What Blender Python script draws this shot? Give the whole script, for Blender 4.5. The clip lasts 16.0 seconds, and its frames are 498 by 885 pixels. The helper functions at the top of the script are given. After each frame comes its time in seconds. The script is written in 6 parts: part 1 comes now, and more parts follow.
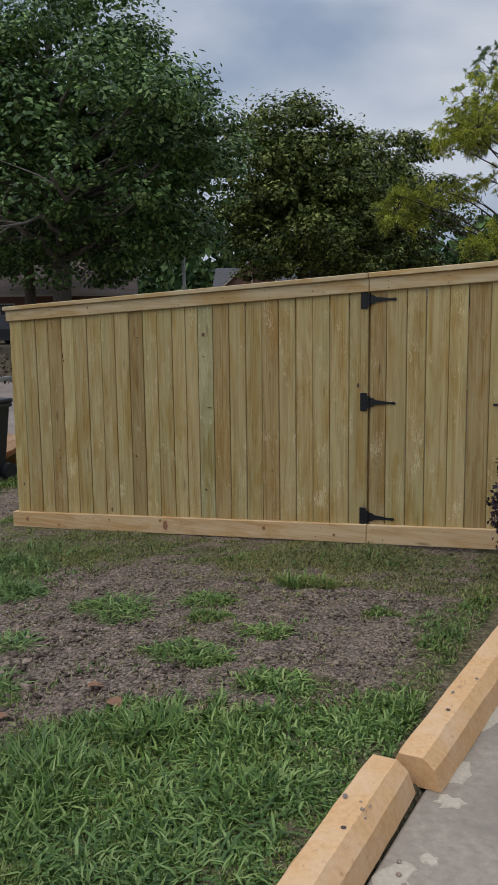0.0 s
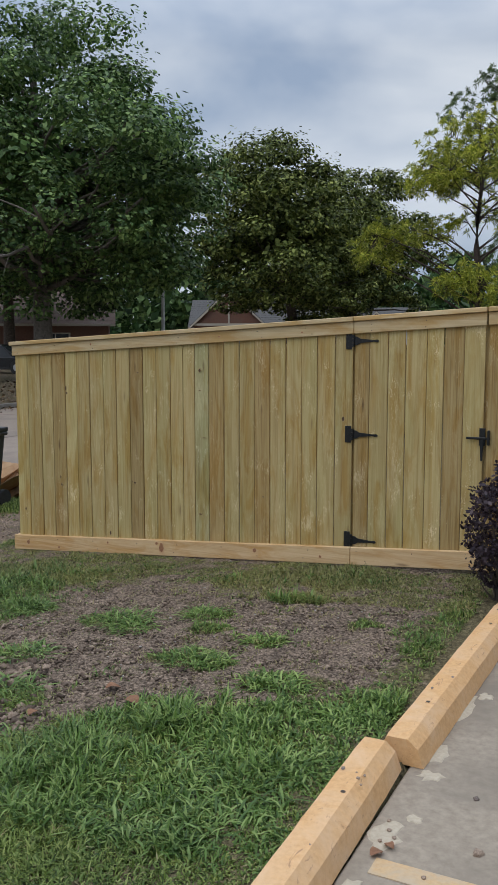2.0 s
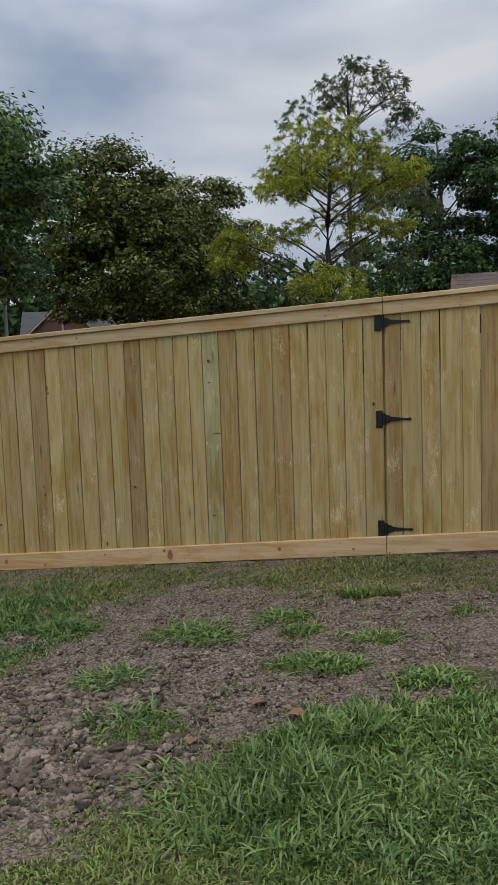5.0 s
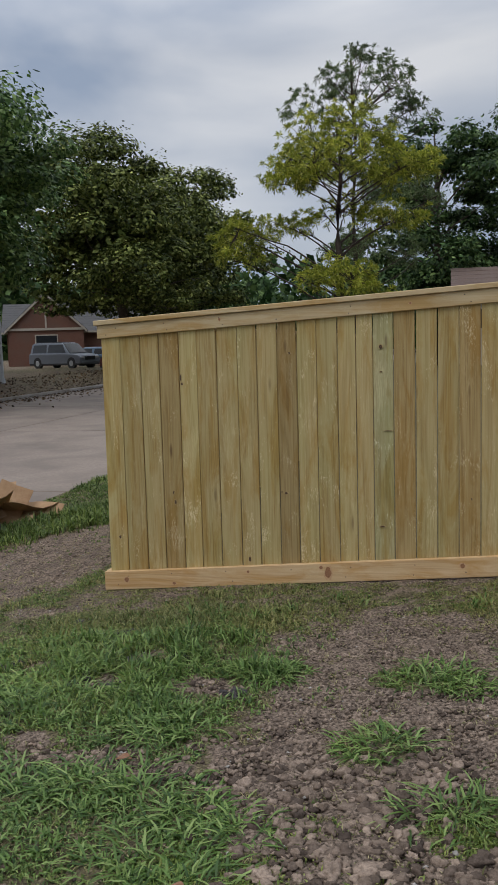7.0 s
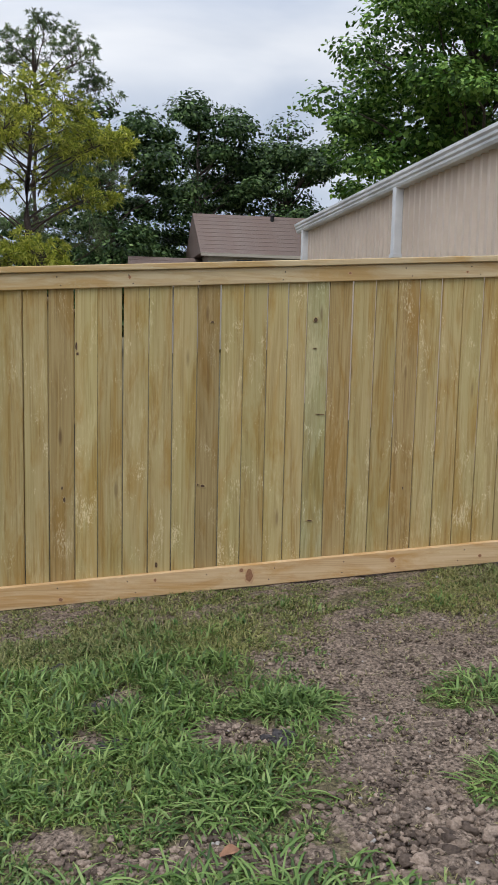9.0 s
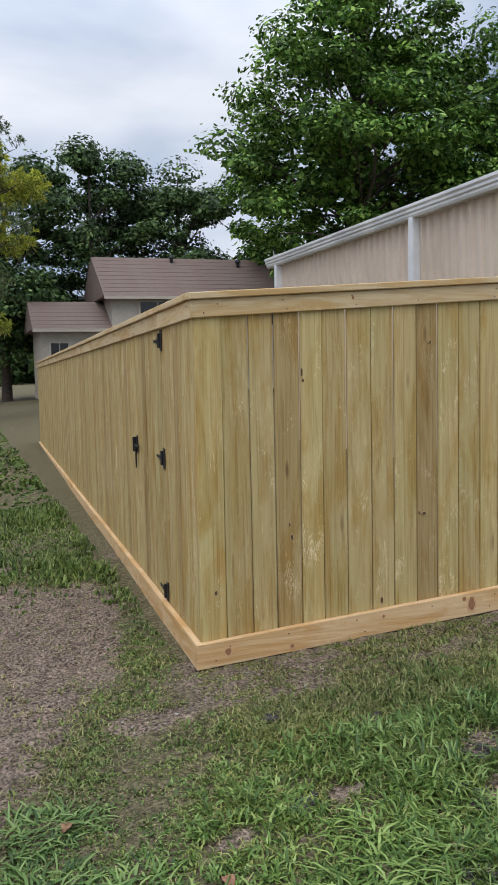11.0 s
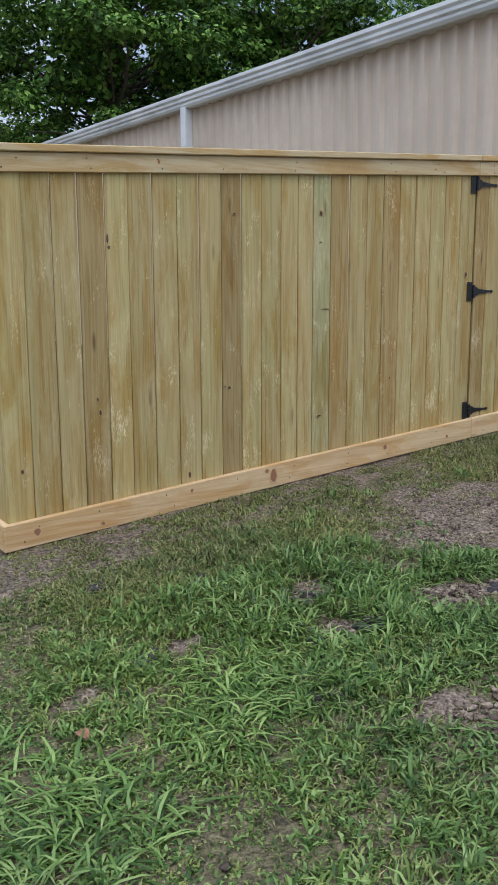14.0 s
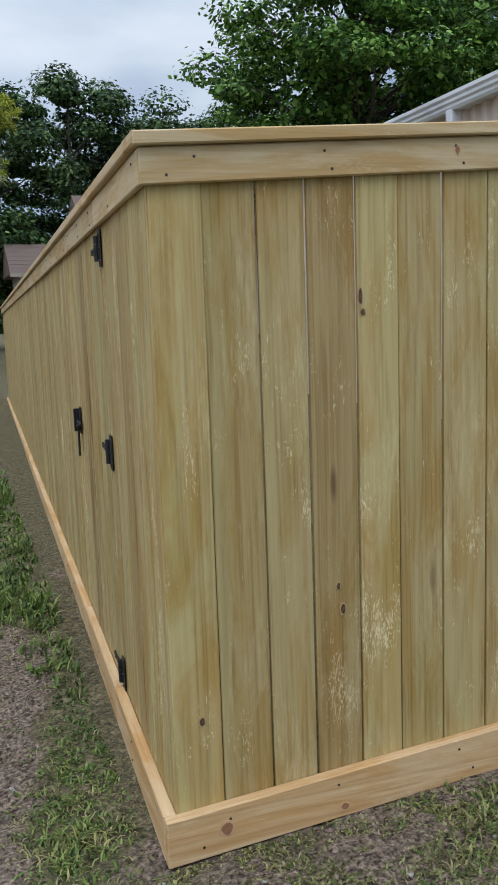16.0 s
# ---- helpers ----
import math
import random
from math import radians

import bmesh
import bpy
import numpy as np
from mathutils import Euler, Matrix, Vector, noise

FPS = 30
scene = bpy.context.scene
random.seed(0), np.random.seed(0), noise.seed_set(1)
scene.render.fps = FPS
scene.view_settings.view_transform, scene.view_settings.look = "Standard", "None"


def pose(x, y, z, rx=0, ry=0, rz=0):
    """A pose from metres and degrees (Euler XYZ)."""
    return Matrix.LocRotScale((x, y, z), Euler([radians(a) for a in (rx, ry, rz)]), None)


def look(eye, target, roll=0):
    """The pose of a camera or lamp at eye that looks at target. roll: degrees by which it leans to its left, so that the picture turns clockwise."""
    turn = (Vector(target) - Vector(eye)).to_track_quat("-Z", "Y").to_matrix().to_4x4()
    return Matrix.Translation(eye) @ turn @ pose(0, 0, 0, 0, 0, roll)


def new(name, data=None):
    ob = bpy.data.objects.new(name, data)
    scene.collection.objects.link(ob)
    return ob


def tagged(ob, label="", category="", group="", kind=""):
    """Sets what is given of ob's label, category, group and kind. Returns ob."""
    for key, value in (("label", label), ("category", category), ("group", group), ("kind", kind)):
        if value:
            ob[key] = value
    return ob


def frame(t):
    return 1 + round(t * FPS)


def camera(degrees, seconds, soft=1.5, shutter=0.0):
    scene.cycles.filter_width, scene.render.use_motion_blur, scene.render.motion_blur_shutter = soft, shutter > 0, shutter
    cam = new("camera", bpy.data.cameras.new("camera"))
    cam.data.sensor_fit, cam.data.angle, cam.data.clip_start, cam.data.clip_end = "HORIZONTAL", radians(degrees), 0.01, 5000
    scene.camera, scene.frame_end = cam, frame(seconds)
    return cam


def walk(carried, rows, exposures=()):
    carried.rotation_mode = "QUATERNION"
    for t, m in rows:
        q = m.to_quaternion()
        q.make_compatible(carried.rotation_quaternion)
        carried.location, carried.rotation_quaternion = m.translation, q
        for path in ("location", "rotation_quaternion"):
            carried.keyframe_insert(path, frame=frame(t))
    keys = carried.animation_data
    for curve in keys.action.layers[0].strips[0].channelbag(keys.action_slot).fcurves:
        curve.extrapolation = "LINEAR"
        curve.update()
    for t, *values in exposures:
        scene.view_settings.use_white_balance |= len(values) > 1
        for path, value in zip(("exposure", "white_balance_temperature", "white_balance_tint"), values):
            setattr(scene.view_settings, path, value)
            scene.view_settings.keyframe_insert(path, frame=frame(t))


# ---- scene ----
cam = camera(31.8, 16.0, 0.5, 0.03)
PATH = [
    (0, (0.094, 0.349, 1.856), (-0.844, 2.089, 1.554), -0.7),
    (0.5, (0.141, 0.04, 1.866), (-0.771, 1.796, 1.571), -0.3),
    (1, (0.156, -0.164, 1.896), (-0.73, 1.605, 1.604), -0.2),
    (1.5, (0.194, -0.174, 1.905), (-0.69, 1.597, 1.622), -0.2),
    (2, (0.208, -0.2, 1.919), (-0.68, 1.576, 1.686), -0.0),
    (2.5, (0.204, -0.195, 1.91), (-0.682, 1.584, 1.691), 0.1),
    (3, (0.107, -0.212, 1.897), (-0.782, 1.571, 1.724), 0.2),
    (3.2, (-0.027, -0.195, 1.844), (-0.884, 1.606, 1.698), 0.1),
    (5.3, (-1.606, -0.379, 1.757), (-2.026, 1.559, 1.498), -1.6),
    (5.5, (-1.74, -0.239, 1.766), (-2.102, 1.705, 1.471), -1.3),
    (6, (-2.124, -0.07, 1.77), (-2.469, 1.876, 1.462), -1.2),
    (6.5, (-2.613, 0.064, 1.767), (-2.976, 2.011, 1.489), -1.2),
    (7, (-3.034, 0.265, 1.716), (-3.485, 2.2, 1.488), -1.6),
    (7.5, (-3.473, 0.398, 1.691), (-3.855, 2.347, 1.461), -1.2),
    (8, (-3.871, 0.584, 1.702), (-4.112, 2.558, 1.493), -0.7),
    (8.5, (-4.336, 0.858, 1.653), (-4.414, 2.844, 1.433), -0.4),
    (9, (-4.818, 1.078, 1.596), (-4.471, 3.031, 1.339), 1.3),
    (9.5, (-5.272, 1.411, 1.564), (-4.981, 3.382, 1.382), 0.5),
    (9.7, (-5.434, 1.594, 1.559), (-5.156, 3.566, 1.371), -0.1),
    (11.8, (-7.342, 1.86, 1.362), (-6.567, 3.697, 1.207), -1.4),
    (12, (-7.441, 1.87, 1.327), (-6.73, 3.728, 1.117), -1.6),
    (12.5, (-7.57, 1.779, 1.316), (-6.91, 3.656, 1.113), -1.6),
    (13, (-7.426, 1.727, 1.29), (-6.463, 3.465, 1.063), -0.0),
    (13.2, (-7.264, 1.788, 1.283), (-6.177, 3.446, 1.018), 0.6),
    (13.5, (-7.06, 1.779, 1.284), (-5.926, 3.401, 0.993), 1.1),
    (14, (-6.955, 2.021, 1.249), (-5.842, 3.644, 0.889), -0.2),
    (14.5, (-6.941, 2.412, 1.294), (-5.894, 4.086, 0.977), -0.5),
    (15, (-6.668, 2.923, 1.32), (-5.761, 4.681, 1.025), -1.0),
    (15.5, (-6.401, 3.467, 1.342), (-5.609, 5.284, 1.071), -1.8),
    (15.9, (-6.099, 3.923, 1.428), (-5.39, 5.773, 1.154), -1.7),
    (16, (-6.034, 4.013, 1.43), (-5.402, 5.889, 1.145), -2.0),
]
walk(cam, [(t, look(eye, target, roll)) for t, eye, target, roll in PATH],
     exposures=[(0, -0.17, 6340, 10), (0.5, -0.02, 6330, 9), (1.5, 0.13, 6280, 8), (2, 0.02, 6350, 8), (2.5, -0.13, 6360, 9), (3, -0.22, 6300, 9), (5.5, -0.10, 6600, 10), (6, 0.19, 6700, 11),
                (6.5, 0.02, 6620, 10), (7, -0.12, 6600, 10), (7.5, -0.12, 6550, 10), (8, 0.03, 6560, 10), (8.5, 0.06, 6560, 10), (9, 0.35, 6500, 10), (9.5, 0.44, 6380, 10), (12, 0.38, 6450, 12), (12.5, 0.57, 6350, 13),
                (13, 0.53, 6210, 12), (13.5, 0.23, 6080, 11), (14, 0.42, 5960, 9), (14.5, 0.44, 5760, 11), (15, 0.14, 6200, 11), (15.5, 0.32, 6150, 9), (16, 0.27, 6050, 7)])


# ---- world, sun ----
world = bpy.data.worlds.new("overcast_sky")
scene.world = world
world.use_nodes = True
wn, wl = world.node_tree.nodes, world.node_tree.links
wn.clear()
w_out = wn.new("ShaderNodeOutputWorld")
w_bg = wn.new("ShaderNodeBackground")
w_sky = wn.new("ShaderNodeTexSky")
w_sky.sky_type, w_sky.sun_disc = "NISHITA", False
w_sky.sun_elevation, w_sky.sun_rotation = radians(58), radians(215)
w_tc = wn.new("ShaderNodeTexCoord")
w_map = wn.new("ShaderNodeMapping")
w_map.inputs["Scale"].default_value = (1.0, 1.0, 2.6)
w_no = wn.new("ShaderNodeTexNoise")
w_no.inputs["Scale"].default_value, w_no.inputs["Detail"].default_value = 2.3, 5.0
w_no.inputs["Roughness"].default_value, w_no.inputs["Distortion"].default_value = 0.45, 0.35
w_ramp = wn.new("ShaderNodeValToRGB")
w_ramp.color_ramp.elements[0].position, w_ramp.color_ramp.elements[0].color = 0.40, (0.34, 0.415, 0.55, 1)
w_ramp.color_ramp.elements[1].position, w_ramp.color_ramp.elements[1].color = 0.66, (0.82, 0.84, 0.88, 1)
w_sep = wn.new("ShaderNodeSeparateXYZ")
w_up = wn.new("ShaderNodeMapRange")
w_up.inputs["From Min"].default_value, w_up.inputs["From Max"].default_value = 0.30, 0.95
w_up.inputs["To Min"].default_value, w_up.inputs["To Max"].default_value = 1.02, 3.1
w_mul = wn.new("ShaderNodeVectorMath")
w_mul.operation = "SCALE"
w_dim = wn.new("ShaderNodeVectorMath")
w_dim.operation = "SCALE"
w_dim.inputs["Scale"].default_value = 0.12
w_mix = wn.new("ShaderNodeMixRGB")
w_mix.inputs[0].default_value = 0.88
wl.new(w_tc.outputs["Generated"], w_map.inputs["Vector"])
wl.new(w_map.outputs[0], w_no.inputs["Vector"])
wl.new(w_no.outputs["Fac"], w_ramp.inputs[0])
wl.new(w_tc.outputs["Generated"], w_sep.inputs[0])
w_side = wn.new("ShaderNodeMapRange")           # the overcast is thinner over the street than over the yards
w_side.inputs["From Min"].default_value, w_side.inputs["From Max"].default_value = -0.5, 0.6
w_side.inputs["To Min"].default_value, w_side.inputs["To Max"].default_value = 1.08, 0.90
w_level = wn.new("ShaderNodeMath")
w_level.operation = "MULTIPLY"
wl.new(w_sep.outputs["X"], w_side.inputs["Value"])
wl.new(w_up.outputs[0], w_level.inputs[0])
wl.new(w_side.outputs[0], w_level.inputs[1])
wl.new(w_sep.outputs["Z"], w_up.inputs["Value"])
wl.new(w_ramp.outputs[0], w_mul.inputs[0])
wl.new(w_level.outputs[0], w_mul.inputs["Scale"])
wl.new(w_sky.outputs[0], w_dim.inputs[0])
wl.new(w_dim.outputs[0], w_mix.inputs[1])
wl.new(w_mul.outputs[0], w_mix.inputs[2])
wl.new(w_mix.outputs[0], w_bg.inputs["Color"])
w_bg.inputs["Strength"].default_value = 0.9
wl.new(w_bg.outputs[0], w_out.inputs[0])

sun_data = bpy.data.lights.new("sun", "SUN")
sun_data.energy, sun_data.angle, sun_data.color = 1.0, radians(35), (1.0, 0.96, 0.9)
sun = new("sun", sun_data)
sun.matrix_world = look((-6, -10, 18), (0, 0, 0))


# ---- materials ----
def node_material(name):
    m = bpy.data.materials.new(name)
    m.use_nodes = True
    n, l = m.node_tree.nodes, m.node_tree.links
    return m, n, l, n["Principled BSDF"]


def ramp(n, stops):
    r = n.new("ShaderNodeValToRGB")
    while len(r.color_ramp.elements) < len(stops):
        r.color_ramp.elements.new(0.5)
    for e, (p, c) in zip(r.color_ramp.elements, stops):
        e.position, e.color = p, (*c, 1) if len(c) == 3 else c
    return r


def noise_node(n, l, vec, scale, detail=4, rough=0.55, dist=0.0):
    t = n.new("ShaderNodeTexNoise")
    t.inputs["Scale"].default_value, t.inputs["Detail"].default_value = scale, detail
    t.inputs["Roughness"].default_value, t.inputs["Distortion"].default_value = rough, dist
    if vec is not None:
        l.new(vec, t.inputs["Vector"])
    return t


def mixer(n, l, kind, fac, a, b):
    m = n.new("ShaderNodeMixRGB")
    m.blend_type = kind
    for k, v in enumerate((fac, a, b)):
        if hasattr(v, "is_output"):
            l.new(v, m.inputs[k])
        else:
            m.inputs[k].default_value = v if k == 0 else (*v, 1)
    return m.outputs[0]


def bump(n, l, height, strength, dist, bsdf):
    b = n.new("ShaderNodeBump")
    b.inputs["Strength"].default_value, b.inputs["Distance"].default_value = strength, dist
    l.new(height, b.inputs["Height"])
    l.new(b.outputs[0], bsdf.inputs["Normal"])


def speckled(name, c1, c2, scale, rough=0.8, metal=0.0, bump_s=0.2, bump_d=0.004, stain=None, stain_scale=1.2, vary=0.0):
    """A plain surface with fine grain, and broad stains over it."""
    m, n, l, b = node_material(name)
    tc = n.new("ShaderNodeTexCoord")
    fine = noise_node(n, l, tc.outputs["Object"], scale, 6, 0.65)
    r = ramp(n, [(0.3, c1), (0.7, c2)])
    l.new(fine.outputs["Fac"], r.inputs[0])
    col = r.outputs[0]
    if stain:
        big = noise_node(n, l, tc.outputs["Object"], stain_scale, 5, 0.6, 0.4)
        rr = ramp(n, [(0.42, (0, 0, 0)), (0.68, (1, 1, 1))])
        l.new(big.outputs["Fac"], rr.inputs[0])
        col = mixer(n, l, "MIX", rr.outputs[0], col, stain)
    if vary:
        oi = n.new("ShaderNodeObjectInfo")
        hs = n.new("ShaderNodeHueSaturation")
        mr = n.new("ShaderNodeMapRange")
        mr.inputs["To Min"].default_value, mr.inputs["To Max"].default_value = 1 - vary, 1 + vary
        l.new(oi.outputs["Random"], mr.inputs["Value"])
        l.new(mr.outputs[0], hs.inputs["Value"])
        l.new(col, hs.inputs["Color"])
        col = hs.outputs[0]
    l.new(col, b.inputs["Base Color"])
    b.inputs["Roughness"].default_value, b.inputs["Metallic"].default_value = rough, metal
    bump(n, l, fine.outputs["Fac"], bump_s, bump_d, b)
    return m


def wood(name, pale, mid, dark, green=0.3, along=2, knots=0.5, streak=0.5):
    """Treated pine: long grain along an axis, cathedral bands, knots, a green cast in patches, pale scuffs."""
    m, n, l, b = node_material(name)
    tc = n.new("ShaderNodeTexCoord")
    oi = n.new("ShaderNodeObjectInfo")
    off = n.new("ShaderNodeVectorMath")
    off.operation = "SCALE"
    off.inputs[0].default_value = (37.0, 19.0, 53.0)
    l.new(oi.outputs["Random"], off.inputs["Scale"])
    add = n.new("ShaderNodeVectorMath")
    l.new(tc.outputs["Object"], add.inputs[0])
    l.new(off.outputs[0], add.inputs[1])

    def stretched(long, across):
        mp = n.new("ShaderNodeMapping")
        sc = [across, across, across]
        sc[along] = long
        mp.inputs["Scale"].default_value = sc
        l.new(add.outputs[0], mp.inputs["Vector"])
        return mp.outputs[0]

    broad = noise_node(n, l, stretched(0.55, 9.0), 1.0, 3, 0.5, 0.6)
    rings = n.new("ShaderNodeMath")
    rings.operation = "MULTIPLY"
    rings.inputs[1].default_value = 40.0
    l.new(broad.outputs["Fac"], rings.inputs[0])
    sine = n.new("ShaderNodeMath")
    sine.operation = "SINE"
    l.new(rings.outputs[0], sine.inputs[0])
    grain = noise_node(n, l, stretched(1.6, 130.0), 1.0, 4, 0.62)
    mixf = n.new("ShaderNodeMath")
    mixf.operation = "MULTIPLY_ADD"
    mixf.inputs[1].default_value, mixf.inputs[2].default_value = 0.11, 0.0
    l.new(sine.outputs[0], mixf.inputs[0])
    tot = n.new("ShaderNodeMath")
    tot.operation = "ADD"
    l.new(mixf.outputs[0], tot.inputs[0])
    l.new(grain.outputs["Fac"], tot.inputs[1])
    r = ramp(n, [(0.18, dark), (0.48, mid), (0.86, pale)])
    l.new(tot.outputs[0], r.inputs[0])
    col = r.outputs[0]
    # green cast of the treatment, in long patches
    patch = noise_node(n, l, stretched(1.1, 5.0), 1.0, 3, 0.5, 0.3)
    pr = ramp(n, [(0.40, (0, 0, 0)), (0.70, (green, green, green))])
    l.new(patch.outputs["Fac"], pr.inputs[0])
    col = mixer(n, l, "MULTIPLY", pr.outputs[0], col, (0.80, 1.0, 0.80))
    # heartwood: browner stripes
    heart = noise_node(n, l, stretched(0.35, 14.0), 1.0, 2, 0.5, 0.2)
    hr = ramp(n, [(0.58, (0, 0, 0)), (0.80, (0.42, 0.42, 0.42))])
    l.new(heart.outputs["Fac"], hr.inputs[0])
    col = mixer(n, l, "MULTIPLY", hr.outputs[0], col, (0.80, 0.64, 0.48))
    # brown weather mottling
    mott = noise_node(n, l, stretched(1.5, 8.5), 1.0, 6, 0.66, 0.7)
    mo = ramp(n, [(0.46, (0, 0, 0)), (0.62, (1.0, 1.0, 1.0))])
    l.new(mott.outputs["Fac"], mo.inputs[0])
    col = mixer(n, l, "MULTIPLY", mo.outputs[0], col, (0.85, 0.72, 0.51))
    # pale scuffs
    scuff = noise_node(n, l, stretched(14.0, 110.0), 1.0, 4, 0.7)
    zone = noise_node(n, l, stretched(1.4, 4.0), 1.0, 2)
    both = n.new("ShaderNodeMath")
    both.operation = "MULTIPLY"
    l.new(scuff.outputs["Fac"], both.inputs[0])
    l.new(zone.outputs["Fac"], both.inputs[1])
    sr = ramp(n, [(0.305, (0, 0, 0)), (0.44, (streak * 0.40, streak * 0.40, streak * 0.40))])
    l.new(both.outputs[0], sr.inputs[0])
    col = mixer(n, l, "MIX", sr.outputs[0], col, tuple(min(0.72, c * 1.35 + 0.08) for c in pale))
    # short pale scratches where the planer lifted the grain
    fleck = noise_node(n, l, stretched(34.0, 130.0), 1.0, 3, 0.7, 1.6)
    where = noise_node(n, l, stretched(3.0, 7.0), 1.0, 3, 0.6)
    fw = n.new("ShaderNodeMath")
    fw.operation = "MULTIPLY"
    l.new(fleck.outputs["Fac"], fw.inputs[0])
    l.new(where.outputs["Fac"], fw.inputs[1])
    fl = ramp(n, [(0.352, (0, 0, 0)), (0.378, (streak, streak, streak))])
    l.new(fw.outputs[0], fl.inputs[0])
    col = mixer(n, l, "MIX", fl.outputs[0], col, tuple(min(0.74, c * 1.22 + 0.13) for c in pale))
    # knots
    vo = n.new("ShaderNodeTexVoronoi")
    vo.inputs["Scale"].default_value = 1.0
    l.new(stretched(1.7, 8.5), vo.inputs["Vector"])
    kr = ramp(n, [(0.045, (knots, knots, knots)), (0.12, (0, 0, 0))])
    l.new(vo.outputs["Distance"], kr.inputs[0])
    col = mixer(n, l, "MIX", kr.outputs[0], col, (0.12, 0.065, 0.03))
    # board to board
    hs = n.new("ShaderNodeHueSaturation")
    mr = n.new("ShaderNodeMapRange")
    mr.inputs["To Min"].default_value, mr.inputs["To Max"].default_value = 0.86, 1.06
    l.new(oi.outputs["Random"], mr.inputs["Value"])
    l.new(mr.outputs[0], hs.inputs["Value"])
    l.new(col, hs.inputs["Color"])
    l.new(hs.outputs[0], b.inputs["Base Color"])
    b.inputs["Roughness"].default_value = 0.72
    b.inputs["Specular IOR Level"].default_value = 0.25
    bump(n, l, tot.outputs[0], 0.35, 0.002, b)
    return m


def leaf_material(name, c1, c2, c3, rough=0.55, through_amount=0.25, gloss=0.2, blotch=0.48):
    m, n, l, b = node_material(name)
    geo = n.new("ShaderNodeNewGeometry")
    # the end stops also carry shaded hollows and pale sky glints as colour
    r = ramp(n, [(0.0, c1), (0.55, c2), (1.0, c3)])
    l.new(geo.outputs["Random Per Island"], r.inputs[0])
    tc = n.new("ShaderNodeTexCoord")
    big = noise_node(n, l, tc.outputs["Object"], 0.75, 3)
    # broad blotches put the clumps' shade and lit tops into the colour
    br = ramp(n, [(0.36, (blotch, blotch * 1.06, blotch)), (0.64, (1.75 - blotch, 1.73 - blotch, 1.56 - blotch))])
    l.new(big.outputs["Fac"], br.inputs[0])
    col = mixer(n, l, "MULTIPLY", 1.0, r.outputs[0], br.outputs[0])
    l.new(col, b.inputs["Base Color"])
    b.inputs["Roughness"].default_value = rough
    b.inputs["Specular IOR Level"].default_value = gloss
    tr = n.new("ShaderNodeBsdfTranslucent")
    l.new(col, tr.inputs["Color"])
    mx = n.new("ShaderNodeMixShader")
    mx.inputs[0].default_value = through_amount
    l.new(b.outputs[0], mx.inputs[1])
    l.new(tr.outputs[0], mx.inputs[2])
    l.new(mx.outputs[0], n["Material Output"].inputs["Surface"])
    return m


def ground_material():
    """Bare clay soil with fine gravel and clods, thatch and low grass where the lawn holds."""
    m, n, l, b = node_material("soil_and_thatch")
    tc = n.new("ShaderNodeTexCoord")
    P = tc.outputs["Object"]
    fine = noise_node(n, l, P, 60, 6, 0.7)
    mid = noise_node(n, l, P, 9, 5, 0.65)
    grit = n.new("ShaderNodeTexVoronoi")
    grit.inputs["Scale"].default_value = 48
    l.new(P, grit.inputs["Vector"])
    soil = ramp(n, [(0.37, (0.036, 0.027, 0.020)), (0.5, (0.188, 0.146, 0.113)), (0.66, (0.42, 0.333, 0.262))])
    l.new(fine.outputs["Fac"], soil.inputs[0])
    tone = ramp(n, [(0.3, (0.62, 0.60, 0.60)), (0.7, (1.12, 1.08, 1.05))])
    l.new(mid.outputs["Fac"], tone.inputs[0])
    col = mixer(n, l, "MULTIPLY", 1.0, soil.outputs[0], tone.outputs[0])
    straw_n = noise_node(n, l, P, 34, 5, 0.75, 1.2)
    straw = ramp(n, [(0.40, (0.034, 0.030, 0.016)), (0.54, (0.140, 0.122, 0.062)), (0.72, (0.31, 0.26, 0.15))])
    l.new(straw_n.outputs["Fac"], straw.inputs[0])
    at = n.new("ShaderNodeAttribute")
    at.attribute_name = "lawn"
    edge = noise_node(n, l, P, 6, 5, 0.7)
    sm = n.new("ShaderNodeMath")
    sm.operation = "ADD"
    l.new(at.outputs["Fac"], sm.inputs[0])
    l.new(edge.outputs["Fac"], sm.inputs[1])
    sr = ramp(n, [(0.86, (0, 0, 0)), (1.25, (0.85, 0.85, 0.85))])
    l.new(sm.outputs[0], sr.inputs[0])
    col = mixer(n, l, "MIX", sr.outputs[0], col, straw.outputs[0])
    l.new(col, b.inputs["Base Color"])
    b.inputs["Roughness"].default_value = 0.95
    b.inputs["Specular IOR Level"].default_value = 0.15
    h = n.new("ShaderNodeMath")
    h.operation = "ADD"
    l.new(fine.outputs["Fac"], h.inputs[0])
    l.new(grit.outputs["Distance"], h.inputs[1])
    bump(n, l, h.outputs[0], 0.9, 0.015, b)
    return m


def paint(name, colour, rough=0.4, metal=0.0):
    return speckled(name, tuple(c * 0.93 for c in colour), tuple(min(1, c * 1.05) for c in colour), 30, rough, metal, 0.05, 0.001)


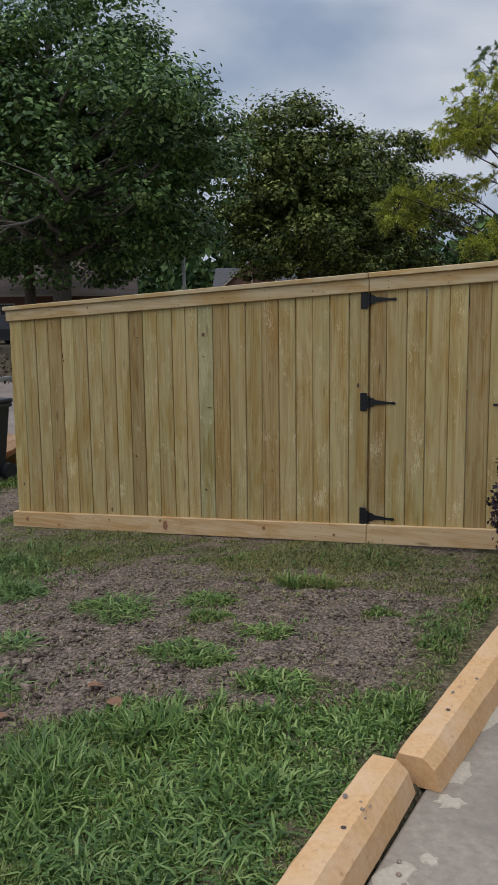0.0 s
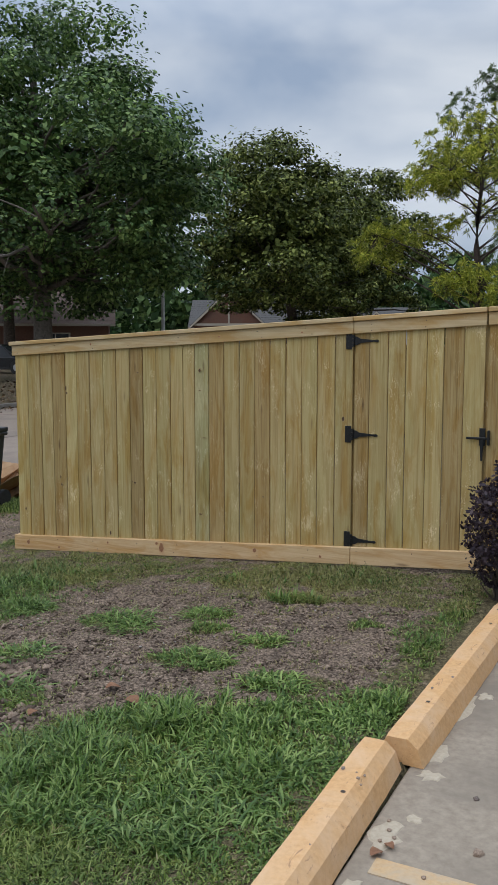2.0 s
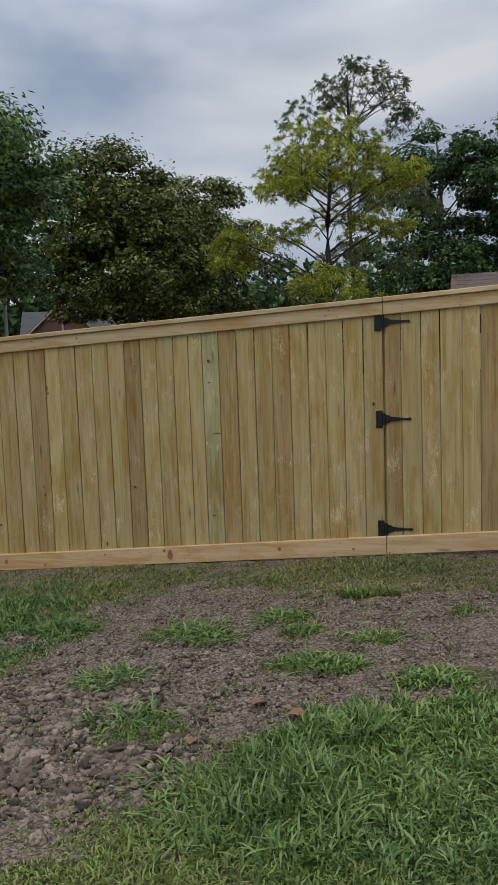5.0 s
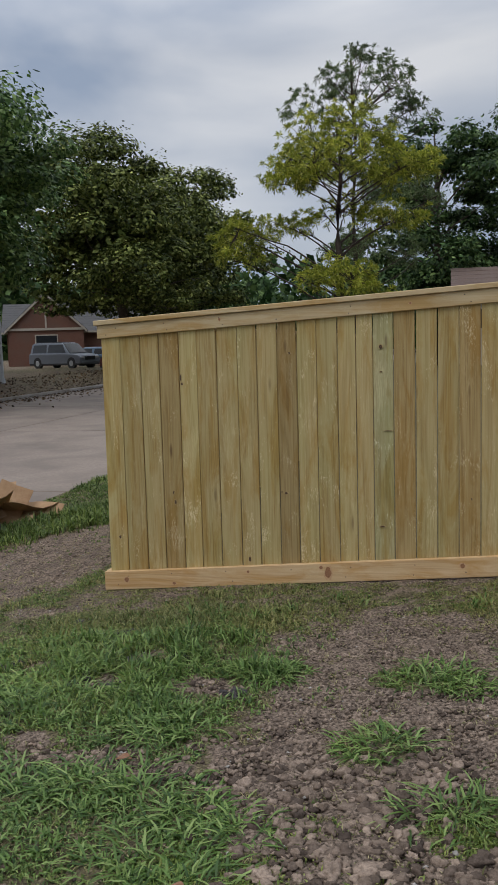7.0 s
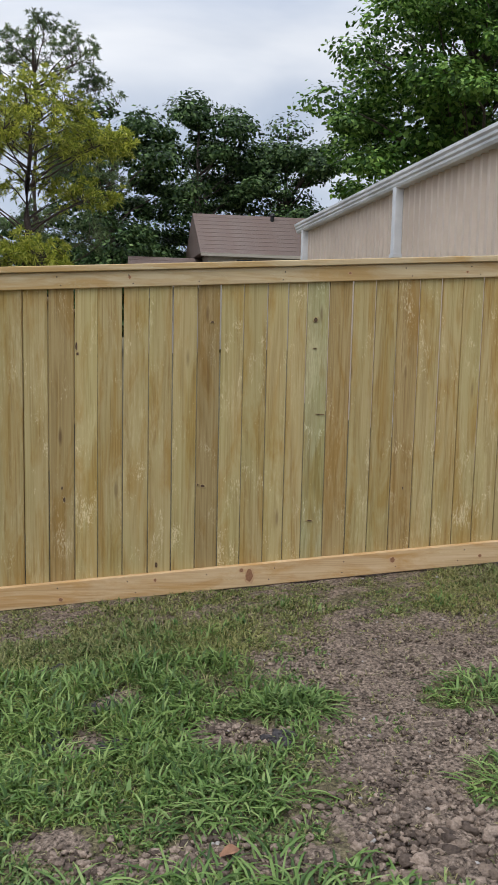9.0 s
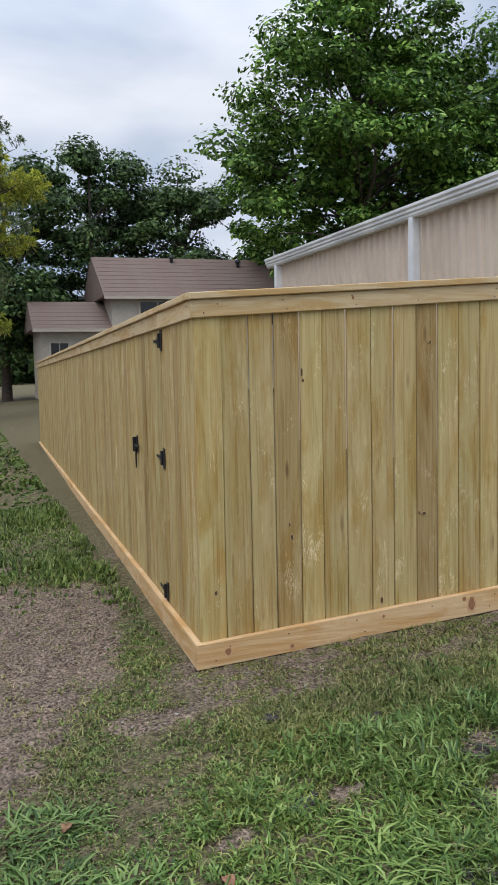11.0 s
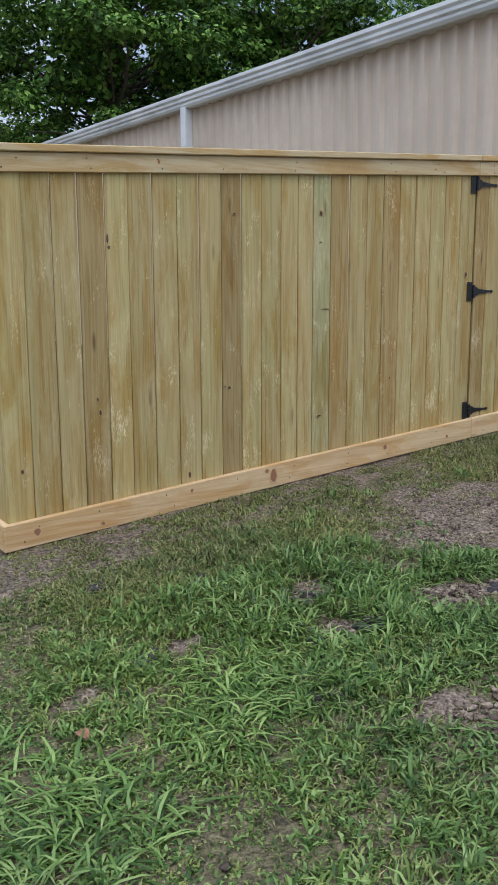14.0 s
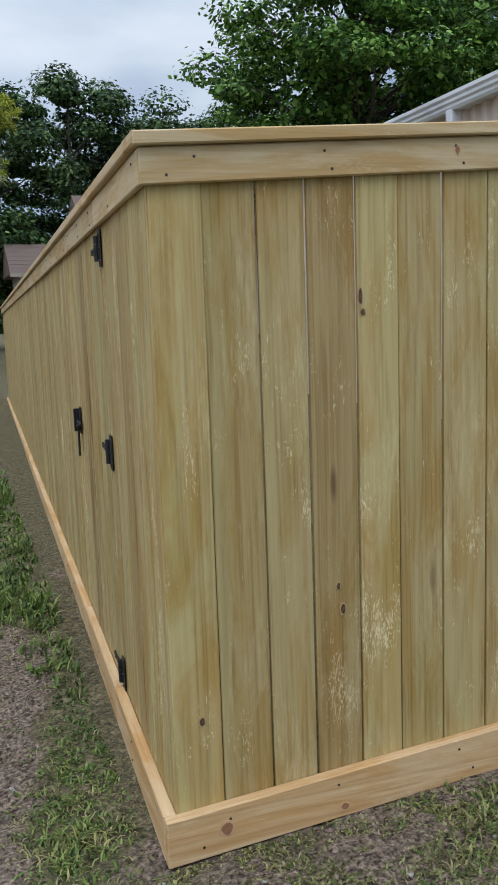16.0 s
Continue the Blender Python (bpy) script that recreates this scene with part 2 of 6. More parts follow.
def worn_paint():
    """Orange-yellow paint on timber, rubbed thin in places, with brown scrapes and mud specks."""
    m, n, l, b = node_material("yellow_stop_paint")
    tc = n.new("ShaderNodeTexCoord")
    P = tc.outputs["Object"]
    fine = noise_node(n, l, P, 45, 6, 0.65)
    base = ramp(n, [(0.3, (0.53, 0.300, 0.125)), (0.7, (0.66, 0.400, 0.190))])
    l.new(fine.outputs["Fac"], base.inputs[0])
    thin = noise_node(n, l, P, 4.0, 6, 0.7, 0.8)
    tr = ramp(n, [(0.45, (0, 0, 0)), (0.68, (0.75, 0.75, 0.75))])
    l.new(thin.outputs["Fac"], tr.inputs[0])
    col = mixer(n, l, "MIX", tr.outputs[0], base.outputs[0], (0.64, 0.44, 0.27))
    mp = n.new("ShaderNodeMapping")
    mp.inputs["Scale"].default_value = (38, 9, 38)
    l.new(P, mp.inputs["Vector"])
    scrape = noise_node(n, l, mp.outputs[0], 1.0, 6, 0.75, 1.2)
    sr = ramp(n, [(0.60, (0, 0, 0)), (0.69, (0.8, 0.8, 0.8))])
    l.new(scrape.outputs["Fac"], sr.inputs[0])
    col = mixer(n, l, "MIX", sr.outputs[0], col, (0.30, 0.165, 0.085))
    l.new(col, b.inputs["Base Color"])
    b.inputs["Roughness"].default_value = 0.7
    bump(n, l, scrape.outputs["Fac"], 0.5, 0.004, b)
    return m


def corrugated_paint():
    return speckled("tan_sheet_metal", (0.55, 0.455, 0.365), (0.62, 0.52, 0.425), 4, 0.55, 0.0, 0.03, 0.002, (0.50, 0.41, 0.325), 0.6)


PINE_PALE = wood("treated_pine", (0.500, 0.390, 0.192), (0.440, 0.332, 0.150), (0.315, 0.220, 0.090), 0.30, 2, 0.5, 0.75)
PINE_GREEN = wood("treated_pine_green", (0.45, 0.395, 0.215), (0.38, 0.322, 0.162), (0.27, 0.215, 0.100), 0.38, 2, 0.6, 0.8)
PINE_BROWN = wood("treated_pine_brown", (0.430, 0.320, 0.152), (0.345, 0.243, 0.103), (0.235, 0.155, 0.062), 0.08, 2, 0.8, 0.7)
TRIM_X = wood("trim_pine", (0.635, 0.498, 0.310), (0.565, 0.430, 0.250), (0.49, 0.360, 0.200), 0.05, 0, 0.5, 0.2)
TRIM_Y = wood("trim_pine_side", (0.635, 0.498, 0.310), (0.565, 0.430, 0.250), (0.49, 0.360, 0.200), 0.05, 1, 0.5, 0.2)
KICK_X = wood("kick_pine", (0.63, 0.455, 0.270), (0.56, 0.385, 0.210), (0.46, 0.295, 0.145), 0.0, 0, 0.6, 0.15)
KICK_Y = wood("kick_pine_side", (0.63, 0.455, 0.270), (0.56, 0.385, 0.210), (0.46, 0.295, 0.145), 0.0, 1, 0.6, 0.15)
BLACK_IRON = speckled("black_iron", (0.008, 0.008, 0.009), (0.02, 0.02, 0.021), 80, 0.45, 0.3, 0.15, 0.001)
NAIL_STEEL = speckled("nail_steel", (0.05, 0.04, 0.035), (0.10, 0.08, 0.07), 60, 0.5, 0.8)
SOIL = ground_material()
CLOD = speckled("clay_clods", (0.085, 0.066, 0.056), (0.24, 0.19, 0.165), 40, 0.95, 0, 0.8, 0.01)
GRASS = leaf_material("grass_blades", (0.034, 0.060, 0.014), (0.130, 0.198, 0.050), (0.28, 0.335, 0.115), 0.45, 0.2, 0.22, 0.72)
GRASS_LUSH = leaf_material("lush_grass_blades", (0.034, 0.076, 0.018), (0.134, 0.230, 0.058), (0.295, 0.385, 0.142), 0.42, 0.22, 0.28, 0.70)
GRASS_DRY = leaf_material("dry_grass", (0.11, 0.115, 0.045), (0.28, 0.24, 0.125), (0.45, 0.39, 0.24), 0.7, 0.2, 0.15, 0.75)
GRASS_OLIVE = leaf_material("yellowing_grass", (0.090, 0.100, 0.032), (0.235, 0.235, 0.085), (0.42, 0.39, 0.18), 0.5, 0.22, 0.25, 0.75)
GRASS_FRESH = leaf_material("short_fresh_grass", (0.060, 0.092, 0.018), (0.190, 0.255, 0.060), (0.35, 0.39, 0.13), 0.45, 0.25, 0.25, 0.75)
CONCRETE = speckled("parking_concrete", (0.222, 0.183, 0.140), (0.335, 0.280, 0.218), 24, 0.9, 0, 0.3, 0.004, (0.195, 0.163, 0.128), 1.6)
ROAD_MAT = speckled("road_concrete", (0.190, 0.148, 0.118), (0.265, 0.212, 0.172), 14, 0.85, 0, 0.25, 0.004, (0.150, 0.118, 0.096), 0.55, 0.09)
KERB_MAT = speckled("kerb_concrete", (0.26, 0.24, 0.215), (0.36, 0.33, 0.30), 20, 0.9, 0, 0.3, 0.004, (0.17, 0.15, 0.12), 0.8)
MORTAR_SPILL = speckled("pale_mortar", (0.37, 0.315, 0.235), (0.47, 0.405, 0.315), 60, 0.9, 0, 0.6, 0.004)
YELLOW_STOP = worn_paint()
YELLOW_LINE = speckled("faded_line_paint", (0.46, 0.30, 0.15), (0.55, 0.38, 0.21), 70, 0.8, 0, 0.3, 0.002, (0.42, 0.35, 0.26), 9.0)
YELLOW_POST = speckled("yellow_post_paint", (0.66, 0.39, 0.085), (0.74, 0.46, 0.12), 25, 0.45, 0, 0.1, 0.001, (0.52, 0.30, 0.05), 3.0)
GALV = speckled("galvanised_steel", (0.36, 0.37, 0.39), (0.47, 0.48, 0.50), 40, 0.45, 0.8)
SIGN_WHITE = speckled("sign_white", (0.52, 0.53, 0.56), (0.58, 0.59, 0.62), 20, 0.45, 0, 0.03, 0.001)
SIGN_BLACK = paint("sign_black", (0.022, 0.022, 0.026), 0.5)
SIGN_BLUE = paint("sign_blue", (0.0, 0.120, 0.54), 0.7)
SIGN_RED = paint("sign_red", (0.75, 0.05, 0.025), 0.4)
for flat_paint in (SIGN_BLUE, SIGN_RED, SIGN_BLACK):
    flat_paint.node_tree.nodes["Principled BSDF"].inputs["Specular IOR Level"].default_value = 0.12
LETTER_WHITE = paint("letter_white", (0.66, 0.72, 0.78), 0.5)
BARK = speckled("bark", (0.045, 0.034, 0.027), (0.13, 0.10, 0.08), 9, 0.95, 0, 0.9, 0.03)
LIMB_BARK = speckled("oak_limb_bark", (0.085, 0.072, 0.060), (0.20, 0.175, 0.15), 9, 0.95, 0, 0.9, 0.03)
PINE_BARK = speckled("pine_bark", (0.026, 0.018, 0.014), (0.078, 0.053, 0.040), 9, 0.95, 0, 0.9, 0.03)
LEAF_OAK = leaf_material("oak_leaves", (0.020, 0.050, 0.015), (0.098, 0.178, 0.055), (0.29, 0.40, 0.15), 0.5, 0.22, 0.25)
LEAF_OLIVE = leaf_material("olive_leaves", (0.018, 0.030, 0.007), (0.098, 0.126, 0.029), (0.34, 0.37, 0.125), 0.55, 0.16, 0.12)
LEAF_DARK = leaf_material("dark_leaves", (0.013, 0.033, 0.011), (0.052, 0.102, 0.034), (0.19, 0.28, 0.11), 0.55, 0.16, 0.15)
LEAF_BRIGHT = leaf_material("bright_leaves", (0.018, 0.054, 0.009), (0.085, 0.185, 0.030), (0.29, 0.44, 0.11), 0.55, 0.20, 0.15)
NEEDLE_YELLOW = leaf_material("yellow_needles", (0.12, 0.165, 0.022), (0.34, 0.385, 0.055), (0.66, 0.63, 0.13), 0.5, 0.35)
NEEDLE_GREEN = leaf_material("green_needles", (0.065, 0.105, 0.045), (0.120, 0.172, 0.075), (0.21, 0.25, 0.12), 0.5, 0.28)
LEAF_PURPLE = leaf_material("purple_leaves", (0.022, 0.014, 0.024), (0.052, 0.034, 0.050), (0.105, 0.075, 0.095), 0.45, 0.1)
TAN_METAL = corrugated_paint()
WHITE_TRIM = speckled("white_gutter_paint", (0.66, 0.67, 0.68), (0.75, 0.76, 0.77), 6, 0.4, 0, 0.03, 0.001, (0.52, 0.53, 0.54), 1.0)
SHINGLE = speckled("brown_shingles", (0.118, 0.084, 0.070), (0.205, 0.155, 0.132), 12, 0.95, 0, 0.5, 0.01, (0.15, 0.10, 0.08), 0.7)
# grey shingles, brick and trim are darkened: the oaks' shade is in the colour
SHINGLE_GREY = speckled("grey_shingles", (0.055, 0.053, 0.052), (0.098, 0.094, 0.092), 12, 0.95, 0, 0.5, 0.01)
BRICK_RED = speckled("red_brick_wall", (0.12, 0.055, 0.036), (0.20, 0.095, 0.064), 14, 0.9, 0, 0.4, 0.006, (0.15, 0.085, 0.06), 1.0)
HOUSE_TRIM = paint("cream_trim", (0.42, 0.37, 0.30), 0.6)
SIDING = speckled("beige_siding", (0.36, 0.32, 0.27), (0.44, 0.40, 0.34), 5, 0.7, 0, 0.1, 0.003)
SIDING_WHITE = paint("white_siding", (0.62, 0.62, 0.60), 0.6)
GLASS_DARK = paint("dark_window_glass", (0.012, 0.014, 0.017), 0.22)
RUBBER = speckled("tyre_rubber", (0.012, 0.012, 0.013), (0.025, 0.025, 0.026), 30, 0.8)
RIM = paint("wheel_alloy", (0.45, 0.46, 0.48), 0.3, 0.8)
CAR_SILVER = paint("silver_car_paint", (0.155, 0.170, 0.195), 0.3, 0.4)
CAR_RED = paint("dark_red_car_paint", (0.13, 0.010, 0.012), 0.2, 0.2)
CAR_BLACK = paint("black_car_paint", (0.012, 0.013, 0.016), 0.2, 0.2)
CAR_BLUE = paint("blue_grey_car_paint", (0.10, 0.14, 0.19), 0.25, 0.4)
CAR_WHITE = paint("white_car_paint", (0.60, 0.61, 0.62), 0.25)
LAMP_CLEAR = paint("headlamp_glass", (0.62, 0.63, 0.65), 0.15)
LAMP_RED = paint("tail_lamp_red", (0.55, 0.02, 0.015), 0.2)
LAMP_LIT = paint("lit_tail_lamp", (0.75, 0.03, 0.02), 0.3)
lit = LAMP_LIT.node_tree.nodes["Principled BSDF"]
lit.inputs["Emission Color"].default_value, lit.inputs["Emission Strength"].default_value = (1.0, 0.06, 0.04, 1), 1.6
CARDBOARD = speckled("brown_cardboard", (0.33, 0.20, 0.105), (0.44, 0.285, 0.165), 12, 0.9, 0, 0.2, 0.003, (0.27, 0.155, 0.085), 2.0)
BIN_PLASTIC = speckled("black_bin_plastic", (0.014, 0.015, 0.018), (0.03, 0.031, 0.035), 30, 0.5)
POLE_METAL = speckled("pole_metal", (0.36, 0.37, 0.37), (0.46, 0.47, 0.47), 8, 0.6, 0.3)
DEAD_LEAF = speckled("dead_leaf", (0.16, 0.075, 0.04), (0.27, 0.14, 0.08), 40, 0.9, 0, 0.3, 0.003)
LITTER = leaf_material("fallen_leaves", (0.030, 0.019, 0.013), (0.095, 0.060, 0.036), (0.22, 0.145, 0.09), 0.8, 0.05)
STONE_PALE = speckled("pale_stone", (0.22, 0.20, 0.18), (0.42, 0.39, 0.35), 60, 0.9, 0, 0.5, 0.004)
def clod_material():
    m, n, l, b = node_material("clay_clods")
    geo = n.new("ShaderNodeNewGeometry")
    r = ramp(n, [(0.0, (0.072, 0.054, 0.043)), (0.5, (0.195, 0.147, 0.113)), (1.0, (0.365, 0.280, 0.216))])
    l.new(geo.outputs["Random Per Island"], r.inputs[0])
    tc = n.new("ShaderNodeTexCoord")
    f = noise_node(n, l, tc.outputs["Object"], 90, 5, 0.7)
    fr = ramp(n, [(0.3, (0.55, 0.53, 0.52)), (0.7, (1.2, 1.2, 1.2))])
    l.new(f.outputs["Fac"], fr.inputs[0])
    l.new(mixer(n, l, "MULTIPLY", 1.0, r.outputs[0], fr.outputs[0]), b.inputs["Base Color"])
    b.inputs["Roughness"].default_value = 0.95
    b.inputs["Specular IOR Level"].default_value = 0.15
    bump(n, l, f.outputs["Fac"], 0.9, 0.006, b)
    return m


CLOD_MIX = clod_material()
SOIL_DARK = speckled("dark_damp_clods", (0.022, 0.020, 0.021), (0.07, 0.06, 0.058), 50, 0.95, 0, 0.8, 0.008)


# ---- builders ----
def mesh_of(name, bm, material):
    me = bpy.data.meshes.new(name)
    bm.normal_update()
    bm.to_mesh(me)
    bm.free()
    me.materials.append(material)
    return me


def part(name, bm, material, parent=None, label=""):
    ob = new(name, mesh_of(name, bm, material))
    ob.parent = parent
    return tagged(ob, label)


def raw_mesh(name, verts, faces, material, smooth=False):
    me = bpy.data.meshes.new(name)
    me.from_pydata(verts, [], faces)
    me.materials.append(material)
    if smooth:
        me.polygons.foreach_set("use_smooth", [True] * len(me.polygons))
    return me


def fast_mesh(name, verts, tris, material, smooth=False):
    me = bpy.data.meshes.new(name)
    verts, tris = np.asarray(verts, np.float32), np.asarray(tris, np.int32)
    k = tris.shape[1]
    me.vertices.add(len(verts))
    me.vertices.foreach_set("co", verts.ravel())
    me.loops.add(tris.size)
    me.loops.foreach_set("vertex_index", tris.ravel())
    me.polygons.add(len(tris))
    me.polygons.foreach_set("loop_start", np.arange(0, tris.size, k, dtype=np.int32))
    if smooth:
        me.polygons.foreach_set("use_smooth", np.ones(len(tris), bool))
    me.update(calc_edges=True)
    me.materials.append(material)
    return me


def box(bm, x0, x1, y0, y1, z0, z1, m=None):
    g = bmesh.ops.create_cube(bm, size=1, matrix=Matrix.Translation(((x0 + x1) / 2, (y0 + y1) / 2, (z0 + z1) / 2))
                              @ Matrix.Diagonal((x1 - x0, y1 - y0, z1 - z0, 1)))["verts"]
    if m:
        bmesh.ops.transform(bm, matrix=m, verts=g)
    return g


def bevel(bm, w, seg=1):
    bmesh.ops.bevel(bm, geom=bm.edges[:], offset=w, segments=seg, affect="EDGES", profile=0.6)
    return bm


def box_bm(x0, x1, y0, y1, z0, z1, w=0.0, seg=1):
    bm = bmesh.new()
    box(bm, x0, x1, y0, y1, z0, z1)
    return bevel(bm, w, seg) if w else bm


def cyl(bm, p0, p1, r0, r1=None, seg=12):
    p0, p1 = Vector(p0), Vector(p1)
    d = p1 - p0
    m = Matrix.Translation((p0 + p1) / 2) @ d.to_track_quat("Z", "Y").to_matrix().to_4x4()
    return bmesh.ops.create_cone(bm, cap_ends=True, segments=seg, radius1=r0, radius2=r0 if r1 is None else r1, depth=d.length, matrix=m)["verts"]


def cyl_bm(p0, p1, r0, r1=None, seg=12):
    bm = bmesh.new()
    cyl(bm, p0, p1, r0, r1, seg)
    return bm


def prism_bm(profile, depth, w=0.0):
    """A closed outline in x and z, pushed along y to both sides of zero."""
    bm = bmesh.new()
    a = [bm.verts.new((x, -depth / 2, z)) for x, z in profile]
    b = [bm.verts.new((x, depth / 2, z)) for x, z in profile]
    bm.faces.new(a)
    bm.faces.new(b[::-1])
    for i in range(len(a)):
        j = (i + 1) % len(a)
        bm.faces.new((a[j], a[i], b[i], b[j]))
    bmesh.ops.recalc_face_normals(bm, faces=bm.faces[:])
    return bevel(bm, w, 2) if w else bm


def thing(name, label, category, m=Matrix(), group="", kind=""):
    ob = new(name)
    ob.matrix_world = m
    return tagged(ob, label, category, group, kind)


# ---- ground, road, parking slab ----
ROAD_Z, SLAB_Z = -0.50, 0.17
KERB_X, FAR_X = -8.35, -21.5
rng = np.random.default_rng(4)


def smooth01(a, b, v):
    t = np.clip((v - a) / (b - a), 0, 1)
    return t * t * (3 - 2 * t)


def wave_noise(x, y, s, seed):
    """Cheap smooth noise from a few turned sines, about -1 to 1."""
    r = np.random.default_rng(seed)
    out = 0
    for k in range(7):
        a, p, f = r.uniform(0, 6.3), r.uniform(0, 6.3), s * r.uniform(0.6, 1.7)
        out = out + np.sin((np.cos(a) * x + np.sin(a) * y) * f + p)
    return out / 3.2


# clumps of grass left standing on the dug soil, and soil turned up in the grass: x, y, half widths
CLUMPS = ((-3.16, 4.50, 0.34, 0.17), (-3.33, 3.82, 0.17, 0.20), (-3.98, 4.60, 0.28, 0.16), (-2.96, 3.22, 0.26, 0.20), (-2.62, 4.78, 0.22, 0.12), (-2.40, 4.50, 0.16, 0.10), (-2.27, 3.98, 0.26, 0.16), (-2.09, 3.97, 0.12, 0.09),
          (-1.97, 4.36, 0.16, 0.10), (-1.60, 3.80, 0.26, 0.14), (-2.12, 5.23, 0.22, 0.12), (-1.48, 4.83, 0.16, 0.10), (-3.03, 5.62, 0.30, 0.10), (-4.50, 4.08, 0.32, 0.22))
DUG = ((-3.15, 2.62, 0.42, 0.50), (-4.74, 4.80, 0.20, 0.12), (-4.86, 4.44, 0.12, 0.13), (-4.28, 4.45, 0.20, 0.13), (-4.42, 4.12, 0.15, 0.14), (-4.52, 3.62, 0.24, 0.09), (-4.20, 3.55, 0.26, 0.11), (-4.98, 3.82, 0.13, 0.09),
       (-3.84, 3.45, 0.26, 0.20), (-3.70, 3.05, 0.24, 0.12), (-5.15, 5.77, 0.22, 0.10), (-4.45, 5.80, 0.20, 0.09), (-6.00, 5.75, 0.30, 0.16), (-5.90, 4.66, 0.15, 0.07), (-5.35, 4.78, 0.10, 0.05), (-6.84, 4.40, 0.18, 0.14))


def spots(x, y, places, jitter):
    out = np.zeros_like(x)
    for px, py, rx, ry in places:
        out = np.maximum(out, 1 - smooth01(0.55, 1.25, np.hypot((x - px) / rx, (y - py) / ry) + jitter))
    return out


def lawn(x, y):
    """How far the turf covers the soil, 0 to 1."""
    n1, n2, n3 = wave_noise(x, y, 1.9, 11), wave_noise(x, y, 5.5, 12), wave_noise(x, y, 12.0, 13)
    edge = np.maximum(np.where(x > -2.2, 3.2 + 0.55 * (x + 2.2), 3.2 + 1.25 * (x + 2.2)), 2.9 - 1.6 * (x + 3.55))
    bare = smooth01(-0.22, 0.26, y - edge + 0.12 * n1 + 0.16 * n2) * (1 - smooth01(5.35, 5.95, y + 0.15 * n2)) * smooth01(-4.5, -3.75, x + 0.20 * n1 + 0.18 * n2) * (1 - smooth01(-1.32, -1.02, x + 0.07 * n1 + 0.05 * n2))
    d = np.abs(x + 6.75 - 0.33 * (y - 7.0)) / 0.85
    path = (1 - smooth01(0.75, 1.25, d + 0.22 * n1)) * smooth01(4.3, 5.2, y + 0.3 * n1 + 0.2 * n2) * (1 - smooth01(8.3, 9.8, y + 0.4 * n1 + 0.3 * n2))
    rough = 0.22 * n2 + 0.14 * n3
    dug = spots(x, y, DUG, rough)
    v = 1 - np.maximum(np.maximum(bare, path), dug)
    v = 0.10 + 0.80 * v + (0.16 * n2 + 0.22 * n3 + 0.06 * n1) * (0.35 + 0.55 * v)
    worn = smooth01(5.30, 5.85, y + 0.15 * n2) * (1 - smooth01(6.3, 6.5, y)) * smooth01(-6.1, -5.5, x)
    v = v * (1 - 0.62 * worn)
    thin = smooth01(-1.75, -2.35, x + 0.12 * n1 + 0.10 * n2) * (1 - smooth01(-3.3, -3.7, x)) * (1 - smooth01(3.1, 3.5, y))
    v = v * (1 - 0.45 * thin)
    v = np.maximum(v, 0.92 * spots(x, y, CLUMPS, rough))
    return np.clip(np.where(x < -21.0, 0.15 + 0.3 * v, v), 0, 1)


def ground_z(x, y):
    x, y = np.asarray(x, float), np.asarray(y, float)
    z = 0.25 + 0.07 * np.clip(x, -8.2, 0.5) + 0.010 * (np.clip(y, -5, 8) - 4)
    z = z + 0.012 * wave_noise(x, y, 1.3, 31)
    road = smooth01(KERB_X + 0.10, KERB_X - 0.02, x)
    z = z * (1 - road) + (ROAD_Z - 0.12) * road
    far = smooth01(FAR_X + 0.05, FAR_X - 0.15, x)
    z = z * (1 - far) + (-0.36 + 0.56 * smooth01(FAR_X - 0.15, FAR_X - 2.2, x)) * far
    slab = smooth01(-0.76, -0.70, x) * (1 - smooth01(6.0, 6.1, y))
    return z * (1 - slab) + (SLAB_Z - 0.10) * slab


def axis(lo, hi, step, reach):
    a = list(np.arange(lo, hi + 1e-6, step))
    d, p = step, a[-1]
    while p < reach:
        d *= 1.25
        p += d
        a.append(p)
    d, p = step, a[0]
    while p > -reach:
        d *= 1.25
        p -= d
        a.insert(0, p)
    return np.array(a)


gx, gy = axis(-9.0, 0.0, 0.045, 900), axis(0.9, 9.0, 0.045, 900)
gx = np.unique(np.concatenate([gx, [KERB_X - 0.02, KERB_X + 0.10, FAR_X + 0.05, FAR_X - 0.15]]))
GX, GY = np.meshgrid(gx, gy)
cover = lawn(GX, GY)
soil_bump = (0.010 * wave_noise(GX, GY, 22, 41) + 0.010 * wave_noise(GX, GY, 47, 42)) * (1 - cover * 0.7)
near = (GX > -8.2) & (GX < -0.8) & (GY > 0.5) & (GY < 12)
GZ = ground_z(GX, GY) + np.where(near, soil_bump, 0)
gv = np.stack([GX.ravel(), GY.ravel(), GZ.ravel()], 1)
idx = np.arange(len(gx) * len(gy)).reshape(len(gy), len(gx))
gf = np.stack([idx[:-1, :-1].ravel(), idx[:-1, 1:].ravel(), idx[1:, 1:].ravel(), idx[1:, :-1].ravel()], 1)
gme = fast_mesh("ground", gv, gf, SOIL, True)
gme.attributes.new("lawn", "FLOAT", "POINT").data.foreach_set("value", cover.ravel().astype(np.float32))
ground = tagged(new("ground", gme), "patchy lawn and bare clay soil sloping to the street", "ground", kind="structure")

